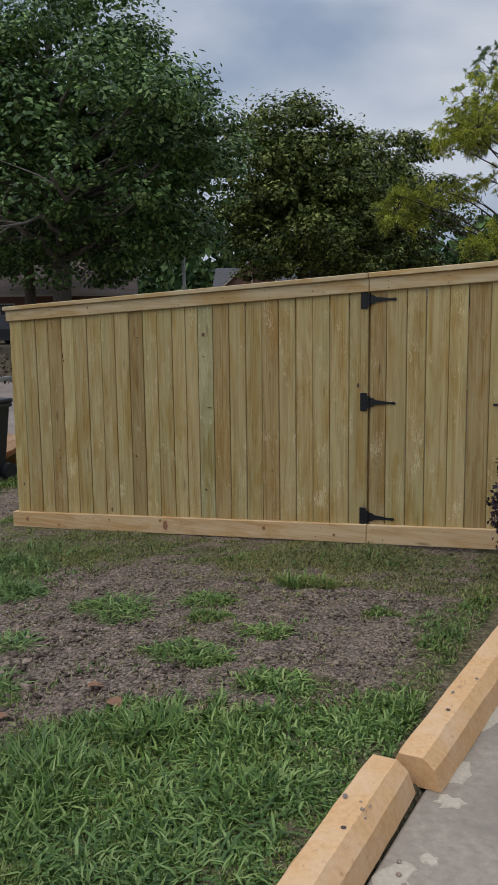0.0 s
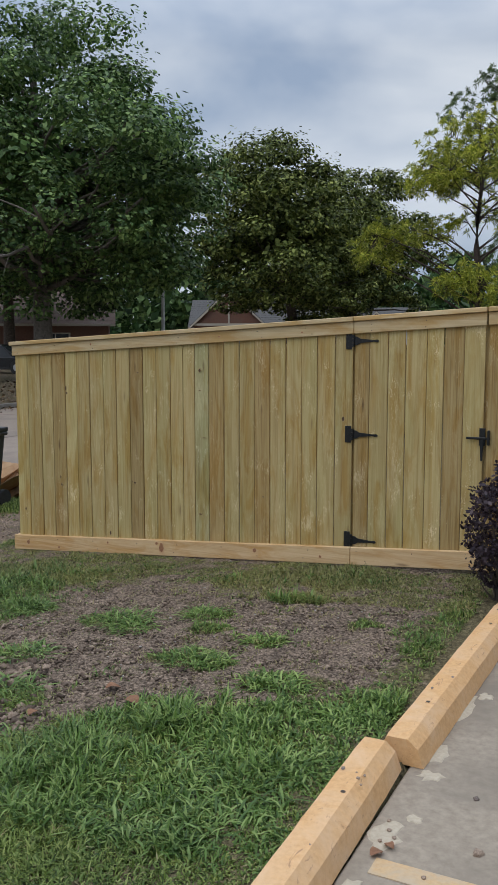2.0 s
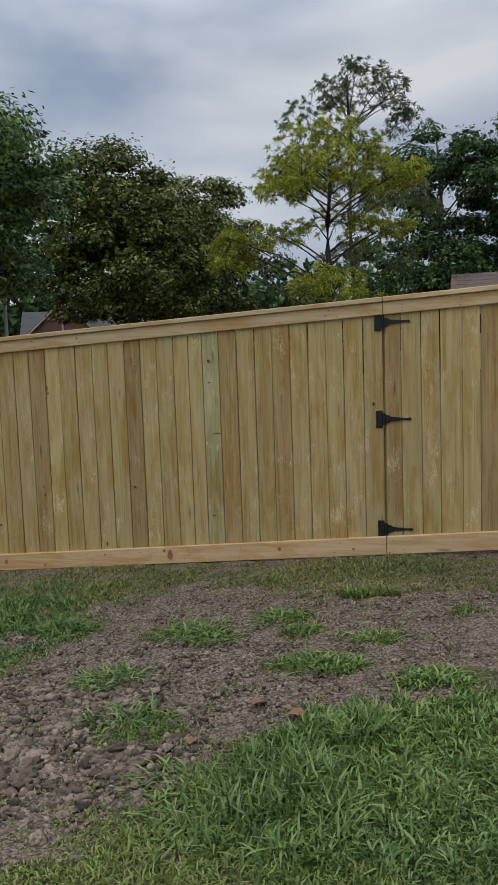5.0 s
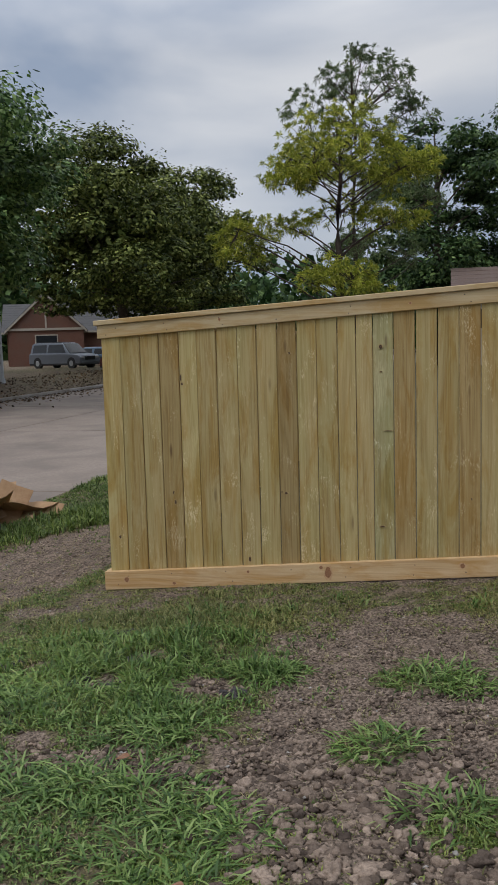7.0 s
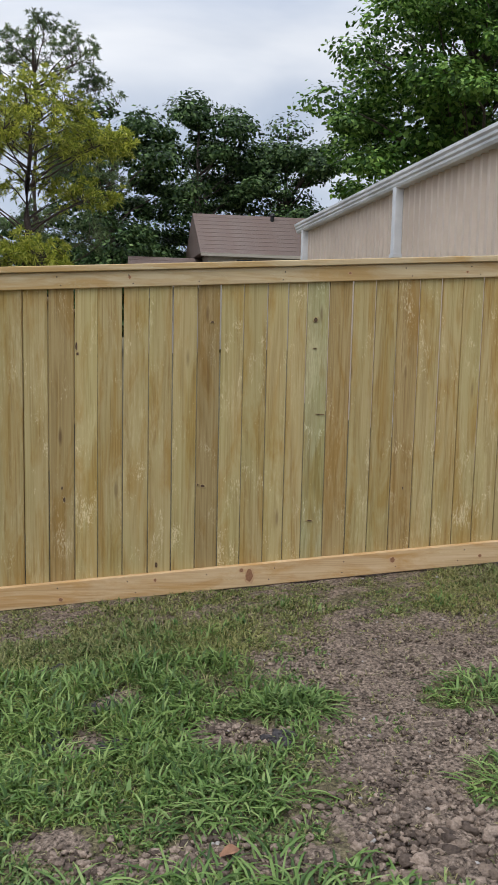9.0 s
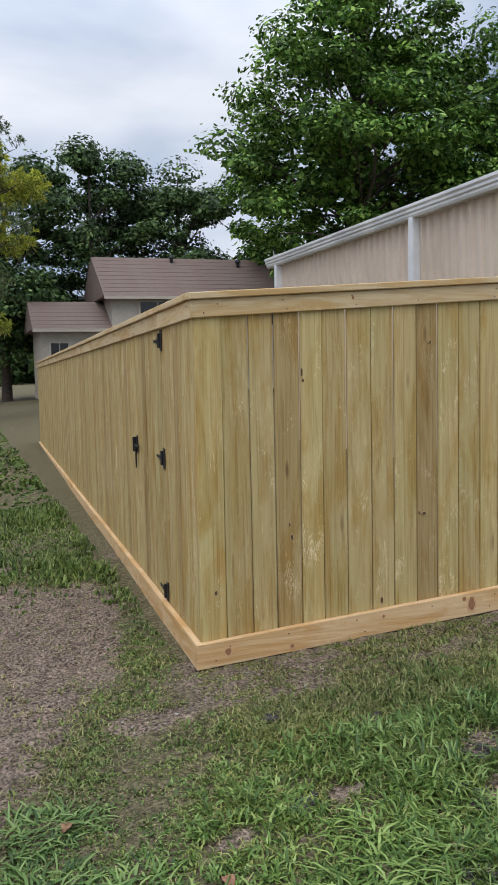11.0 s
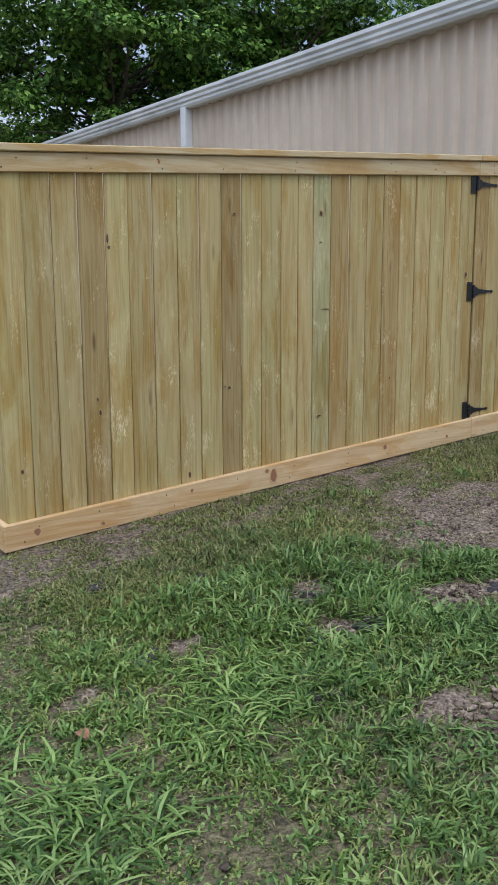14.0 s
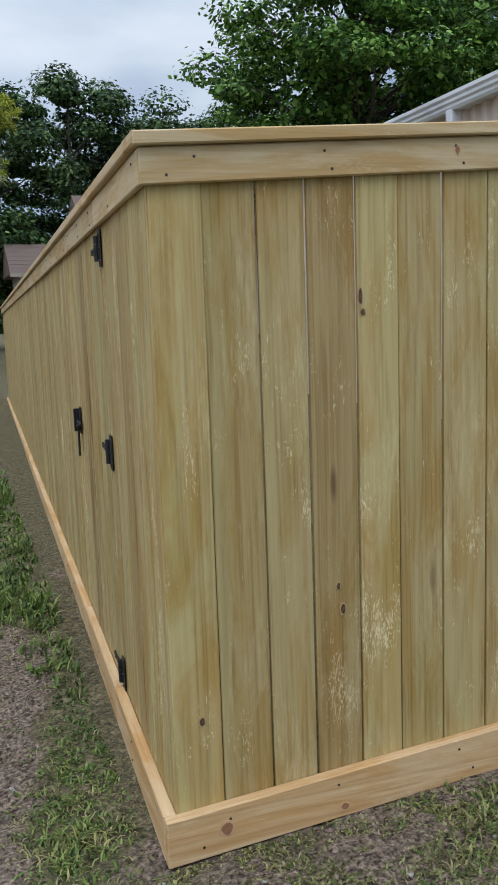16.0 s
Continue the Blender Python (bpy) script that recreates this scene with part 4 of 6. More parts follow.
def tree(name, label, x, y, height, spread, trunk_r, crown_low, clumps, per, leaf, leaf_mat, bark, seed, shape=1.0, aspect=0.55, flat=0.75, clump_size=1.3, lean=(0, 0), squash=1.0, droop=0.3, lobes=(), core=0, bare_limbs=()):
    """A tapered trunk with limbs out to clumps of many small leaves. spread: the crown's half width; shape: under 1 narrows the top."""
    rnd = random.Random(seed)
    z0 = float(ground_z(x, y)) - 0.1
    t = thing(name, label, "tree", pose(x, y, z0))
    centres, sizes = [], []
    mid, half = (crown_low + height) / 2, (height - crown_low) / 2
    while len(centres) < clumps:
        u = Vector((rnd.gauss(0, 1), rnd.gauss(0, 1), rnd.gauss(0, 1))).normalized()
        rr = rnd.uniform(0.25, 1.0) ** 0.45
        zz = u.z * rr
        w = spread * (1 - max(0, zz) * (1 - shape)) * (1 + 0.18 * math.sin(3 * math.atan2(u.y, u.x) + seed) + 0.1 * math.sin(5 * zz + seed))
        cs = clump_size * rnd.uniform(0.6, 1.35)
        centres.append((u.x * rr * (w - cs * 0.5) + lean[0] * (zz + 1) / 2, u.y * rr * (w - cs * 0.5) * squash + lean[1] * (zz + 1) / 2, mid + zz * (half - cs * flat * 0.5)))
        sizes.append((cs, cs, cs * flat))
    for lx, ly, lz, lr, count in lobes:
        for _ in range(count):
            u = Vector((rnd.gauss(0, 1), rnd.gauss(0, 1), rnd.gauss(0, 0.8))).normalized() * lr * rnd.uniform(0.3, 1)
            centres.append((lx + u.x, ly + u.y, lz + u.z))
            cs = clump_size * rnd.uniform(0.55, 0.9)
            sizes.append((cs, cs, cs * flat))
    v, f = leaves(centres, sizes, per, leaf, aspect, droop, seed, 0.55)
    # larger leaves added inside the crown to block light and darken its heart
    if core:
        inner, wide = [], []
        for _ in range(core):
            u = Vector((rnd.gauss(0, 1), rnd.gauss(0, 1), rnd.gauss(0, 1))).normalized() * rnd.uniform(0.1, 0.72)
            inner.append((u.x * spread + lean[0] / 2, u.y * spread * squash + lean[1] / 2, mid + u.z * half - 0.4))
            wide.append((clump_size, clump_size, clump_size * 0.6))
        v2, f2 = leaves(inner, wide, 150, leaf * 1.5, 0.7, 0.2, seed + 1, 0.5)
        v, f = np.concatenate([v, v2]), np.concatenate([f, f2 + len(v)])
    verts, faces = [], []
    fork = Vector((lean[0] * 0.25, lean[1] * 0.25, crown_low + (height - crown_low) * 0.18))
    top = Vector((lean[0] * 0.8, lean[1] * 0.8, height * 0.90))
    tube(verts, faces, [Vector((0, 0, -0.2)), Vector((0, 0, 0.25)), fork * 0.35, fork * 0.7, fork], [trunk_r * 1.7, trunk_r * 1.15, trunk_r, trunk_r * 0.9, trunk_r * 0.8], 10)
    tube(verts, faces, bent(fork, top, rnd, 0.35), [trunk_r * 0.8 * (1 - i / 7.2) for i in range(7)])
    for k, c in enumerate(centres):
        if k % 2 == 0 or clumps < 60:
            c = Vector(c)
            start = fork.lerp(top, max(0, min(0.85, (c.z - fork.z) / max(0.1, top.z - fork.z) * 0.8 - 0.12)))
            r0 = trunk_r * rnd.uniform(0.16, 0.34)
            tube(verts, faces, bent(start, c, rnd, 0.12 * (c - start).length), [r0 * (1 - 0.85 * i / 6) for i in range(7)], 5)
    for bx, by, bz, br in bare_limbs:
        end = Vector((bx, by, bz))
        way = bent(fork * 0.8, end, rnd, 0.14 * end.length, 9)
        tube(verts, faces, way, [br * (1 - 0.75 * i / 9) for i in range(10)], 7)
        for i in (5, 6, 7, 8):
            tip = way[i] + Vector((rnd.uniform(-1, 1), rnd.uniform(-1, 0.2), rnd.uniform(-0.7, 0.6))) * 1.7
            tube(verts, faces, bent(way[i], tip, rnd, 0.25), [br * 0.28 * (1 - 0.8 * k / 6) for k in range(7)], 5)
    o = new("trunk", raw_mesh("trunk", verts, faces, bark, True))
    o.parent = t
    o = new("crown", fast_mesh("crown", v, f, leaf_mat))
    o.parent = t
    return t


def pine_tree(label, x, y, height, trunk_r, needle_mat, seed, domes, needle=0.26, per=30):
    """A straight trunk, limbs that sweep up to rounded tiers, and starry tufts of long needles on the tiers' upper shells."""
    rnd, r = random.Random(seed), np.random.default_rng(seed)
    z0 = float(ground_z(x, y)) - 0.1
    t = thing("pine_tree", label, "tree", pose(x, y, z0))
    verts, faces, tips, outs = [], [], [], []
    sway = [Vector((0.10 * math.sin(1.7 * k + seed), 0.10 * math.cos(2.3 * k), height * 0.96 * k / 9)) for k in range(10)]
    sway[0] = Vector((0, 0, -0.2))
    tube(verts, faces, sway, [trunk_r * (1.35 if k == 0 else 1) * (1 - 0.085 * k) for k in range(10)], 9)
    for cx, cy, cz, rx, rz, count, limbs, low in domes:
        c = Vector((cx, cy, cz))
        ways = []
        for k in range(limbs):
            a = 6.283 * (k + rnd.uniform(-0.3, 0.3)) / limbs
            h = rnd.uniform(low * 0.6, 0.85)
            e = c + Vector((math.cos(a) * rx * math.sqrt(1 - h * h) * 0.85, math.sin(a) * rx * math.sqrt(1 - h * h) * 0.85, h * rz * 0.85))
            reach = math.hypot(e.x, e.y)
            zs = max(1.5, min(height * 0.9, e.z - 0.45 * reach - 0.3))
            root = Vector((0.1 * math.sin(zs), 0.0, zs))
            way = bent(root, e, rnd, 0.10 * (e - root).length, 7)
            r0 = 0.020 + 0.0065 * (e - root).length
            tube(verts, faces, way, [r0 * (1 - 0.72 * q / 7) for q in range(8)], 6)
            ways.append(way)
        for k in range(count):
            while True:
                u = Vector((rnd.gauss(0, 1), rnd.gauss(0, 1), rnd.gauss(0, 1))).normalized()
                if u.z > low:
                    break
            w = rnd.uniform(0.70, 1.04) if k % 4 else rnd.uniform(0.35, 0.7)
            tip = c + Vector((u.x * rx * w, u.y * rx * w, u.z * rz * w))
            joint = min((q for way in ways for q in way[3:]), key=lambda q: (q - tip).length)
            tube(verts, faces, bent(joint, tip, rnd, 0.08, 3), [0.014, 0.011, 0.009, 0.006], 4)
            for _ in range(3):
                tips.append(tuple(tip + Vector((rnd.gauss(0, 0.17), rnd.gauss(0, 0.17), rnd.gauss(0.05, 0.12)))))
                outs.append(tuple(u * 0.45 + Vector((0, 0, 0.55))))
    p, up = np.repeat(np.array(tips), per, 0), np.repeat(np.array(outs), per, 0)
    d = r.normal(size=p.shape) * 0.75 + up
    d /= np.linalg.norm(d, axis=1, keepdims=True)
    sd = np.cross(d, r.normal(size=p.shape))
    sd /= np.linalg.norm(sd, axis=1, keepdims=True) + 1e-9
    L = needle * r.uniform(0.6, 1.2, (len(p), 1))
    sag = np.array([0, 0, -0.25]) * L
    v = np.stack([p, p + d * L * 0.6 + sd * 0.016, p + d * L + sag, p + d * L * 0.6 - sd * 0.016], 1).reshape(-1, 3)
    o = new("trunk", raw_mesh("trunk", verts, faces, PINE_BARK, True))
    o.parent = t
    o = new("crown", fast_mesh("crown", v, np.arange(len(v)).reshape(-1, 4), needle_mat))
    o.parent = t


tree("oak_tree", "large dark green live oak with spreading limbs", -25.3, 30.5, 16.4, 8.9, 0.42, 2.3, 185, 420, 0.215, LEAF_OAK, LIMB_BARK, 3, 0.58, 0.6, 0.62, 1.5, core=60, lobes=((6.3, -1.5, 7.4, 2.2, 14), (5.6, 0.5, 5.4, 2.0, 10), (5.4, 0.0, 9.4, 1.9, 10)),
     bare_limbs=((5.2, -6.6, 6.4, 0.17), (7.6, -3.5, 6.9, 0.17), (1.5, -8.0, 5.6, 0.15), (3.4, -7.4, 4.6, 0.12), (-2.0, -7.5, 9.5, 0.14)))
tree("oak_tree", "dense olive-green street oak with leaning trunk", -22.6, 53.0, 15.9, 7.2, 0.36, 2.3, 130, 390, 0.26, LEAF_OLIVE, BARK, 5, 0.75, 0.6, 0.62, 1.5, lean=(-3.2, 0), core=50)
tree("oak_tree", "dense olive-green street oak", -22.2, 62.0, 15.6, 6.6, 0.32, 1.9, 100, 380, 0.265, LEAF_OLIVE, BARK, 6, 0.72, 0.6, 0.62, 1.45, core=40)
# this oak is added in front of the brick house to keep light off it
tree("oak_tree", "dark oak shading the house across the street", -37.5, 42.0, 14.5, 7.5, 0.36, 2.8, 110, 240, 0.31, LEAF_OAK, BARK, 7, 0.85, 0.6, 0.7, 1.7, core=50)
pine_tree("young yellow-green pine with open whorled branches", -7.15, 34.0, 10.6, 0.20, NEEDLE_YELLOW, 8,
          ((0.0, 0.0, 8.35, 2.55, 2.35, 230, 13, -0.25), (2.4, 0.2, 8.2, 1.35, 0.9, 50, 4, -0.3), (-1.9, 0.1, 8.2, 1.0, 0.8, 30, 3, -0.3), (-3.9, -0.4, 5.5, 1.0, 1.15, 46, 4, -0.5), (0.0, -0.7, 4.1, 1.55, 0.95, 66, 6, -0.5),
           (1.9, 0.5, 6.3, 1.3, 0.8, 30, 4, -0.4), (-2.3, 0.3, 6.2, 1.4, 0.7, 26, 4, -0.3), (0.2, 0.8, 6.6, 1.5, 0.8, 24, 4, -0.3), (1.3, -0.4, 3.4, 0.9, 0.6, 14, 3, -0.3)), 0.25, 30)
pine_tree("tall thin green pine with a sparse umbrella crown", -7.4, 42.0, 15.2, 0.21, NEEDLE_GREEN, 9,
          ((0.6, 0.0, 13.3, 2.5, 1.75, 84, 13, 0.0), (-1.9, 0.1, 12.6, 1.5, 1.0, 24, 4, -0.2), (2.6, 0.2, 11.8, 1.2, 1.1, 24, 4, -0.3), (-1.2, 0.4, 9.6, 1.8, 1.0, 24, 5, -0.2), (2.1, 0.5, 8.6, 2.2, 1.5, 70, 7, -0.4), (0.8, 0.3, 5.8, 2.5, 1.4, 70, 7, -0.4)), 0.27, 26)
for x, y, h, seed in ((-4.0, 55.0, 15.2, 11), (1.6, 57.0, 16.4, 12), (7.4, 58.0, 15.6, 13)):
    tree("broadleaf_tree", "dark green broadleaf tree behind the houses", x, y, h, 5.0, 0.28, 1.7, 84, 360, 0.275, LEAF_DARK, BARK, seed, 0.8, 0.6, 0.6, 1.25)
tree("broadleaf_tree", "tall bright green broadleaf tree behind the metal building", 15.4, 48.0, 24.5, 9.2, 0.42, 3.0, 185, 400, 0.29, LEAF_BRIGHT, BARK, 15, 0.8, 0.6, 0.55, 1.5, core=45)
tree("broadleaf_tree", "tall bright green broadleaf tree behind the metal building", 26.0, 47.0, 23.0, 8.5, 0.40, 3.0, 150, 340, 0.305, LEAF_BRIGHT, BARK, 18, 0.8, 0.6, 0.55, 1.5, core=40)
tree("broadleaf_tree", "green broadleaf tree behind the metal building", 36.5, 44.0, 20.5, 7.2, 0.36, 2.5, 100, 280, 0.33, LEAF_BRIGHT, BARK, 16, 0.8, 0.6, 0.6, 1.5)
tree("broadleaf_tree", "lower green broadleaf tree beyond the metal building", 49.0, 43.0, 18.0, 6.5, 0.34, 2.5, 80, 240, 0.33, LEAF_DARK, BARK, 17, 0.8, 0.6, 0.72, 1.6)

# distant woods that close the street and the yards
r_w = random.Random(77)
wc, wsz = [], []
for a in range(-78, 96, 2):
    for k in range(24):
        d = r_w.uniform(118, 165)
        t = radians(a + r_w.uniform(-1.5, 1.5))
        h = (r_w.uniform(0.2, 4.5) if k > 13 else r_w.uniform(2.0, 11.5)) if k else r_w.uniform(9, 15)
        wc.append((d * math.sin(t), d * math.cos(t), h))
        sz = r_w.uniform(2.2, 3.6)
        wsz.append((sz, sz, sz * 0.8))
v, f = leaves(wc, wsz, 56, 1.55, 0.6, 0.2, 5)
tagged(new("far_woods", fast_mesh("far_woods", v, f, LEAF_DARK)), "dark green distant trees at the end of the street", "trees", kind="stuff")


# ---- parking stops and slab details ----
def parking_stop(x, y0, y1, turn, holes, seed):
    """A chamfered timber, painted, pinned by bolts, with worn corners."""
    prof = [(0, 0), (0.004, 0.086), (0.022, 0.113), (0.114, 0.116), (0.160, 0.078), (0.186, 0.0)]
    L = y1 - y0
    r = random.Random(seed)
    n = 26
    verts, faces = [], []
    for i in range(n + 1):
        t = i / n
        shrink = 0.006 if i in (0, n) else 0.0
        for px, pz in prof:
            verts.append((px + (0.093 - px) * shrink * 8 + r.uniform(-1, 1) * 0.0016, t * L, max(0, pz * (1 - shrink * 6) + (r.uniform(-1, 1) * 0.0016 if pz else 0))))
    m = len(prof)
    for i in range(n):
        for k in range(m):
            a, b = i * m + k, i * m + (k + 1) % m
            faces.append((a, a + m, b + m, b))
    faces.append(tuple(range(m)))
    faces.append(tuple(n * m + k for k in reversed(range(m))))
    t = thing("parking_stop", "worn yellow-painted chamfered timber parking stop", "parking stop", pose(x, y0, SLAB_Z + 0.002, 0, 0, turn), "parking stops")
    o = new("timber", raw_mesh("timber", verts, faces, YELLOW_STOP))
    o.parent = t
    for hx, hy in holes:
        b = part("bolt", cyl_bm((hx, hy, 0.108), (hx, hy, 0.1175), 0.017, 0.015, 12), YELLOW_STOP, t)
        # no opening is cut: a dark disc stands in for the shade inside
        part("bolt_hole", cyl_bm((hx, hy, 0.1165), (hx, hy, 0.1185), 0.0095, seg=10), NAIL_STEEL, b)
    for _ in range(3):
        sx, sy, sr = r.uniform(0.03, 0.105), r.uniform(0.15, L - 0.15), r.uniform(0.004, 0.011)
        bm = bmesh.new()
        ring = [bm.verts.new((sx + sr * r.uniform(0.4, 1) * math.cos(a * 0.9), sy + 2 * sr * r.uniform(0.4, 1) * math.sin(a * 0.9), 0.1175 + 0.001 * (a % 2))) for a in range(7)]
        bm.faces.new(ring)
        part("paint_chip", bm, CLOD, t)


parking_stop(-0.890, 0.98, 3.115, 1.2, ((0.094, 1.66), (0.094, 0.35)), 1)
parking_stop(-0.856, 3.165, 5.26, -1.4, ((0.082, 0.40), (0.082, 1.65)), 2)


def splat(name, x, y, rx, ry, z, mat, seed, label, thick=0.004, category="stain"):
    r = random.Random(seed)
    bm = bmesh.new()
    ring, top = [], []
    for k in range(16):
        a = 2 * math.pi * k / 16
        w = r.uniform(0.55, 1.15)
        ring.append(bm.verts.new((rx * w * math.cos(a), ry * w * math.sin(a), 0)))
        top.append(bm.verts.new((rx * w * 0.85 * math.cos(a), ry * w * 0.85 * math.sin(a), thick * r.uniform(0.6, 1.2))))
    for k in range(16):
        j = (k + 1) % 16
        bm.faces.new((ring[k], ring[j], top[j], top[k]))
    bm.faces.new(top)
    o = part(name, bm, mat)
    o.location = (x, y, z)
    return tagged(o, label, category)


for k, (x, y, rx, ry) in enumerate(((-0.66, 3.33, 0.05, 0.10), (-0.63, 3.12, 0.06, 0.05), (-0.665, 2.62, 0.06, 0.13), (-0.60, 2.78, 0.035, 0.03), (-0.655, 3.85, 0.05, 0.16), (-0.60, 4.02, 0.04, 0.05), (-0.665, 2.25, 0.05, 0.12))):
    splat("mortar_spill", x, y, rx, ry, SLAB_Z, MORTAR_SPILL, k, "pale crumbled mortar spill on the concrete slab")
line = part("parking_line", box_bm(-0.65, 4.4, 2.390, 2.485, SLAB_Z, SLAB_Z + 0.0035), YELLOW_LINE)
tagged(line, "faded orange-yellow painted parking line", "line", kind="structure")


def lump(name, x, y, z, r, mat, seed, label, category, flat=0.7):
    bm = bmesh.new()
    bmesh.ops.create_icosphere(bm, subdivisions=2, radius=r)
    for v in bm.verts:
        n = noise.noise(v.co * (1.6 / r) + Vector((seed * 3.1, 0, 0)))
        v.co *= 1 + 0.45 * n
        v.co.z *= flat
    o = part(name, bm, mat)
    o.location = (x, y, z + r * flat * 0.5)
    return tagged(o, label, category)


lump("clod", -0.345, 2.66, SLAB_Z, 0.019, CLOD_MIX, 3, "dry clay clod on the concrete slab", "clod")
lump("clod", -0.43, 3.02, SLAB_Z, 0.012, CLOD, 4, "dry clay clod on the concrete slab", "clod")
lump("clod", -0.475, 2.44, SLAB_Z + 0.004, 0.008, CLOD_MIX, 5, "dry clay clod on the painted line", "clod")
for k, (x, y) in enumerate(((-0.67, 2.58), (-0.66, 2.66), (-0.63, 2.62), (-0.68, 2.72))):
    lump("clod", x, y, SLAB_Z + 0.004, 0.008, CLOD_MIX, 8 + k, "clay clod beside the parking stop", "clod")


# ---- sign ----
def text_mesh(words, size, mat, name, bold=0.0, depth=0.0015, squeeze=1.0, gap=1.12):
    cu = bpy.data.curves.new(name, "FONT")
    cu.body, cu.size, cu.align_x, cu.align_y = words, size, "CENTER", "CENTER"
    cu.offset, cu.extrude, cu.space_character = bold, depth, gap
    tmp = bpy.data.objects.new(name, cu)
    scene.collection.objects.link(tmp)
    me = bpy.data.meshes.new_from_object(tmp.evaluated_get(bpy.context.evaluated_depsgraph_get()))
    bpy.data.objects.remove(tmp)
    xs = [v.co.x for v in me.vertices]
    ys = [v.co.y for v in me.vertices]
    cx, cy = (min(xs) + max(xs)) / 2, (min(ys) + max(ys)) / 2
    for v in me.vertices:
        v.co = ((v.co.x - cx) * squeeze, -v.co.z, v.co.y - cy)
    me.materials.clear()
    me.materials.append(mat)
    wide, tall = (max(xs) - min(xs)) * squeeze, max(ys) - min(ys)
    return me, wide, tall


def lettering(words, height, width, x, z, mat, parent, bold, gap=1.12):
    me, w, t = text_mesh(words, 1.0, mat, "lettering", bold, gap=gap)
    for v in me.vertices:
        v.co.x *= width / w
        v.co.z *= height / t
    o = new("lettering", me)
    o.parent, o.location = parent, (x, -0.0052, z)
    return o


def rounded_plate(w, h, r, depth, mat, name, parent, y=0.0, z=0.0):
    pts = []
    for cx, cz, a0 in ((w / 2 - r, h / 2 - r, 0), (-w / 2 + r, h / 2 - r, 90), (-w / 2 + r, -h / 2 + r, 180), (w / 2 - r, -h / 2 + r, 270)):
        for k in range(6):
            a = radians(a0 + 18 * k)
            pts.append((cx + r * math.cos(a), cz + r * math.sin(a)))
    o = part(name, prism_bm(pts, depth), mat, parent)
    o.location = (0, y, z)
    return o


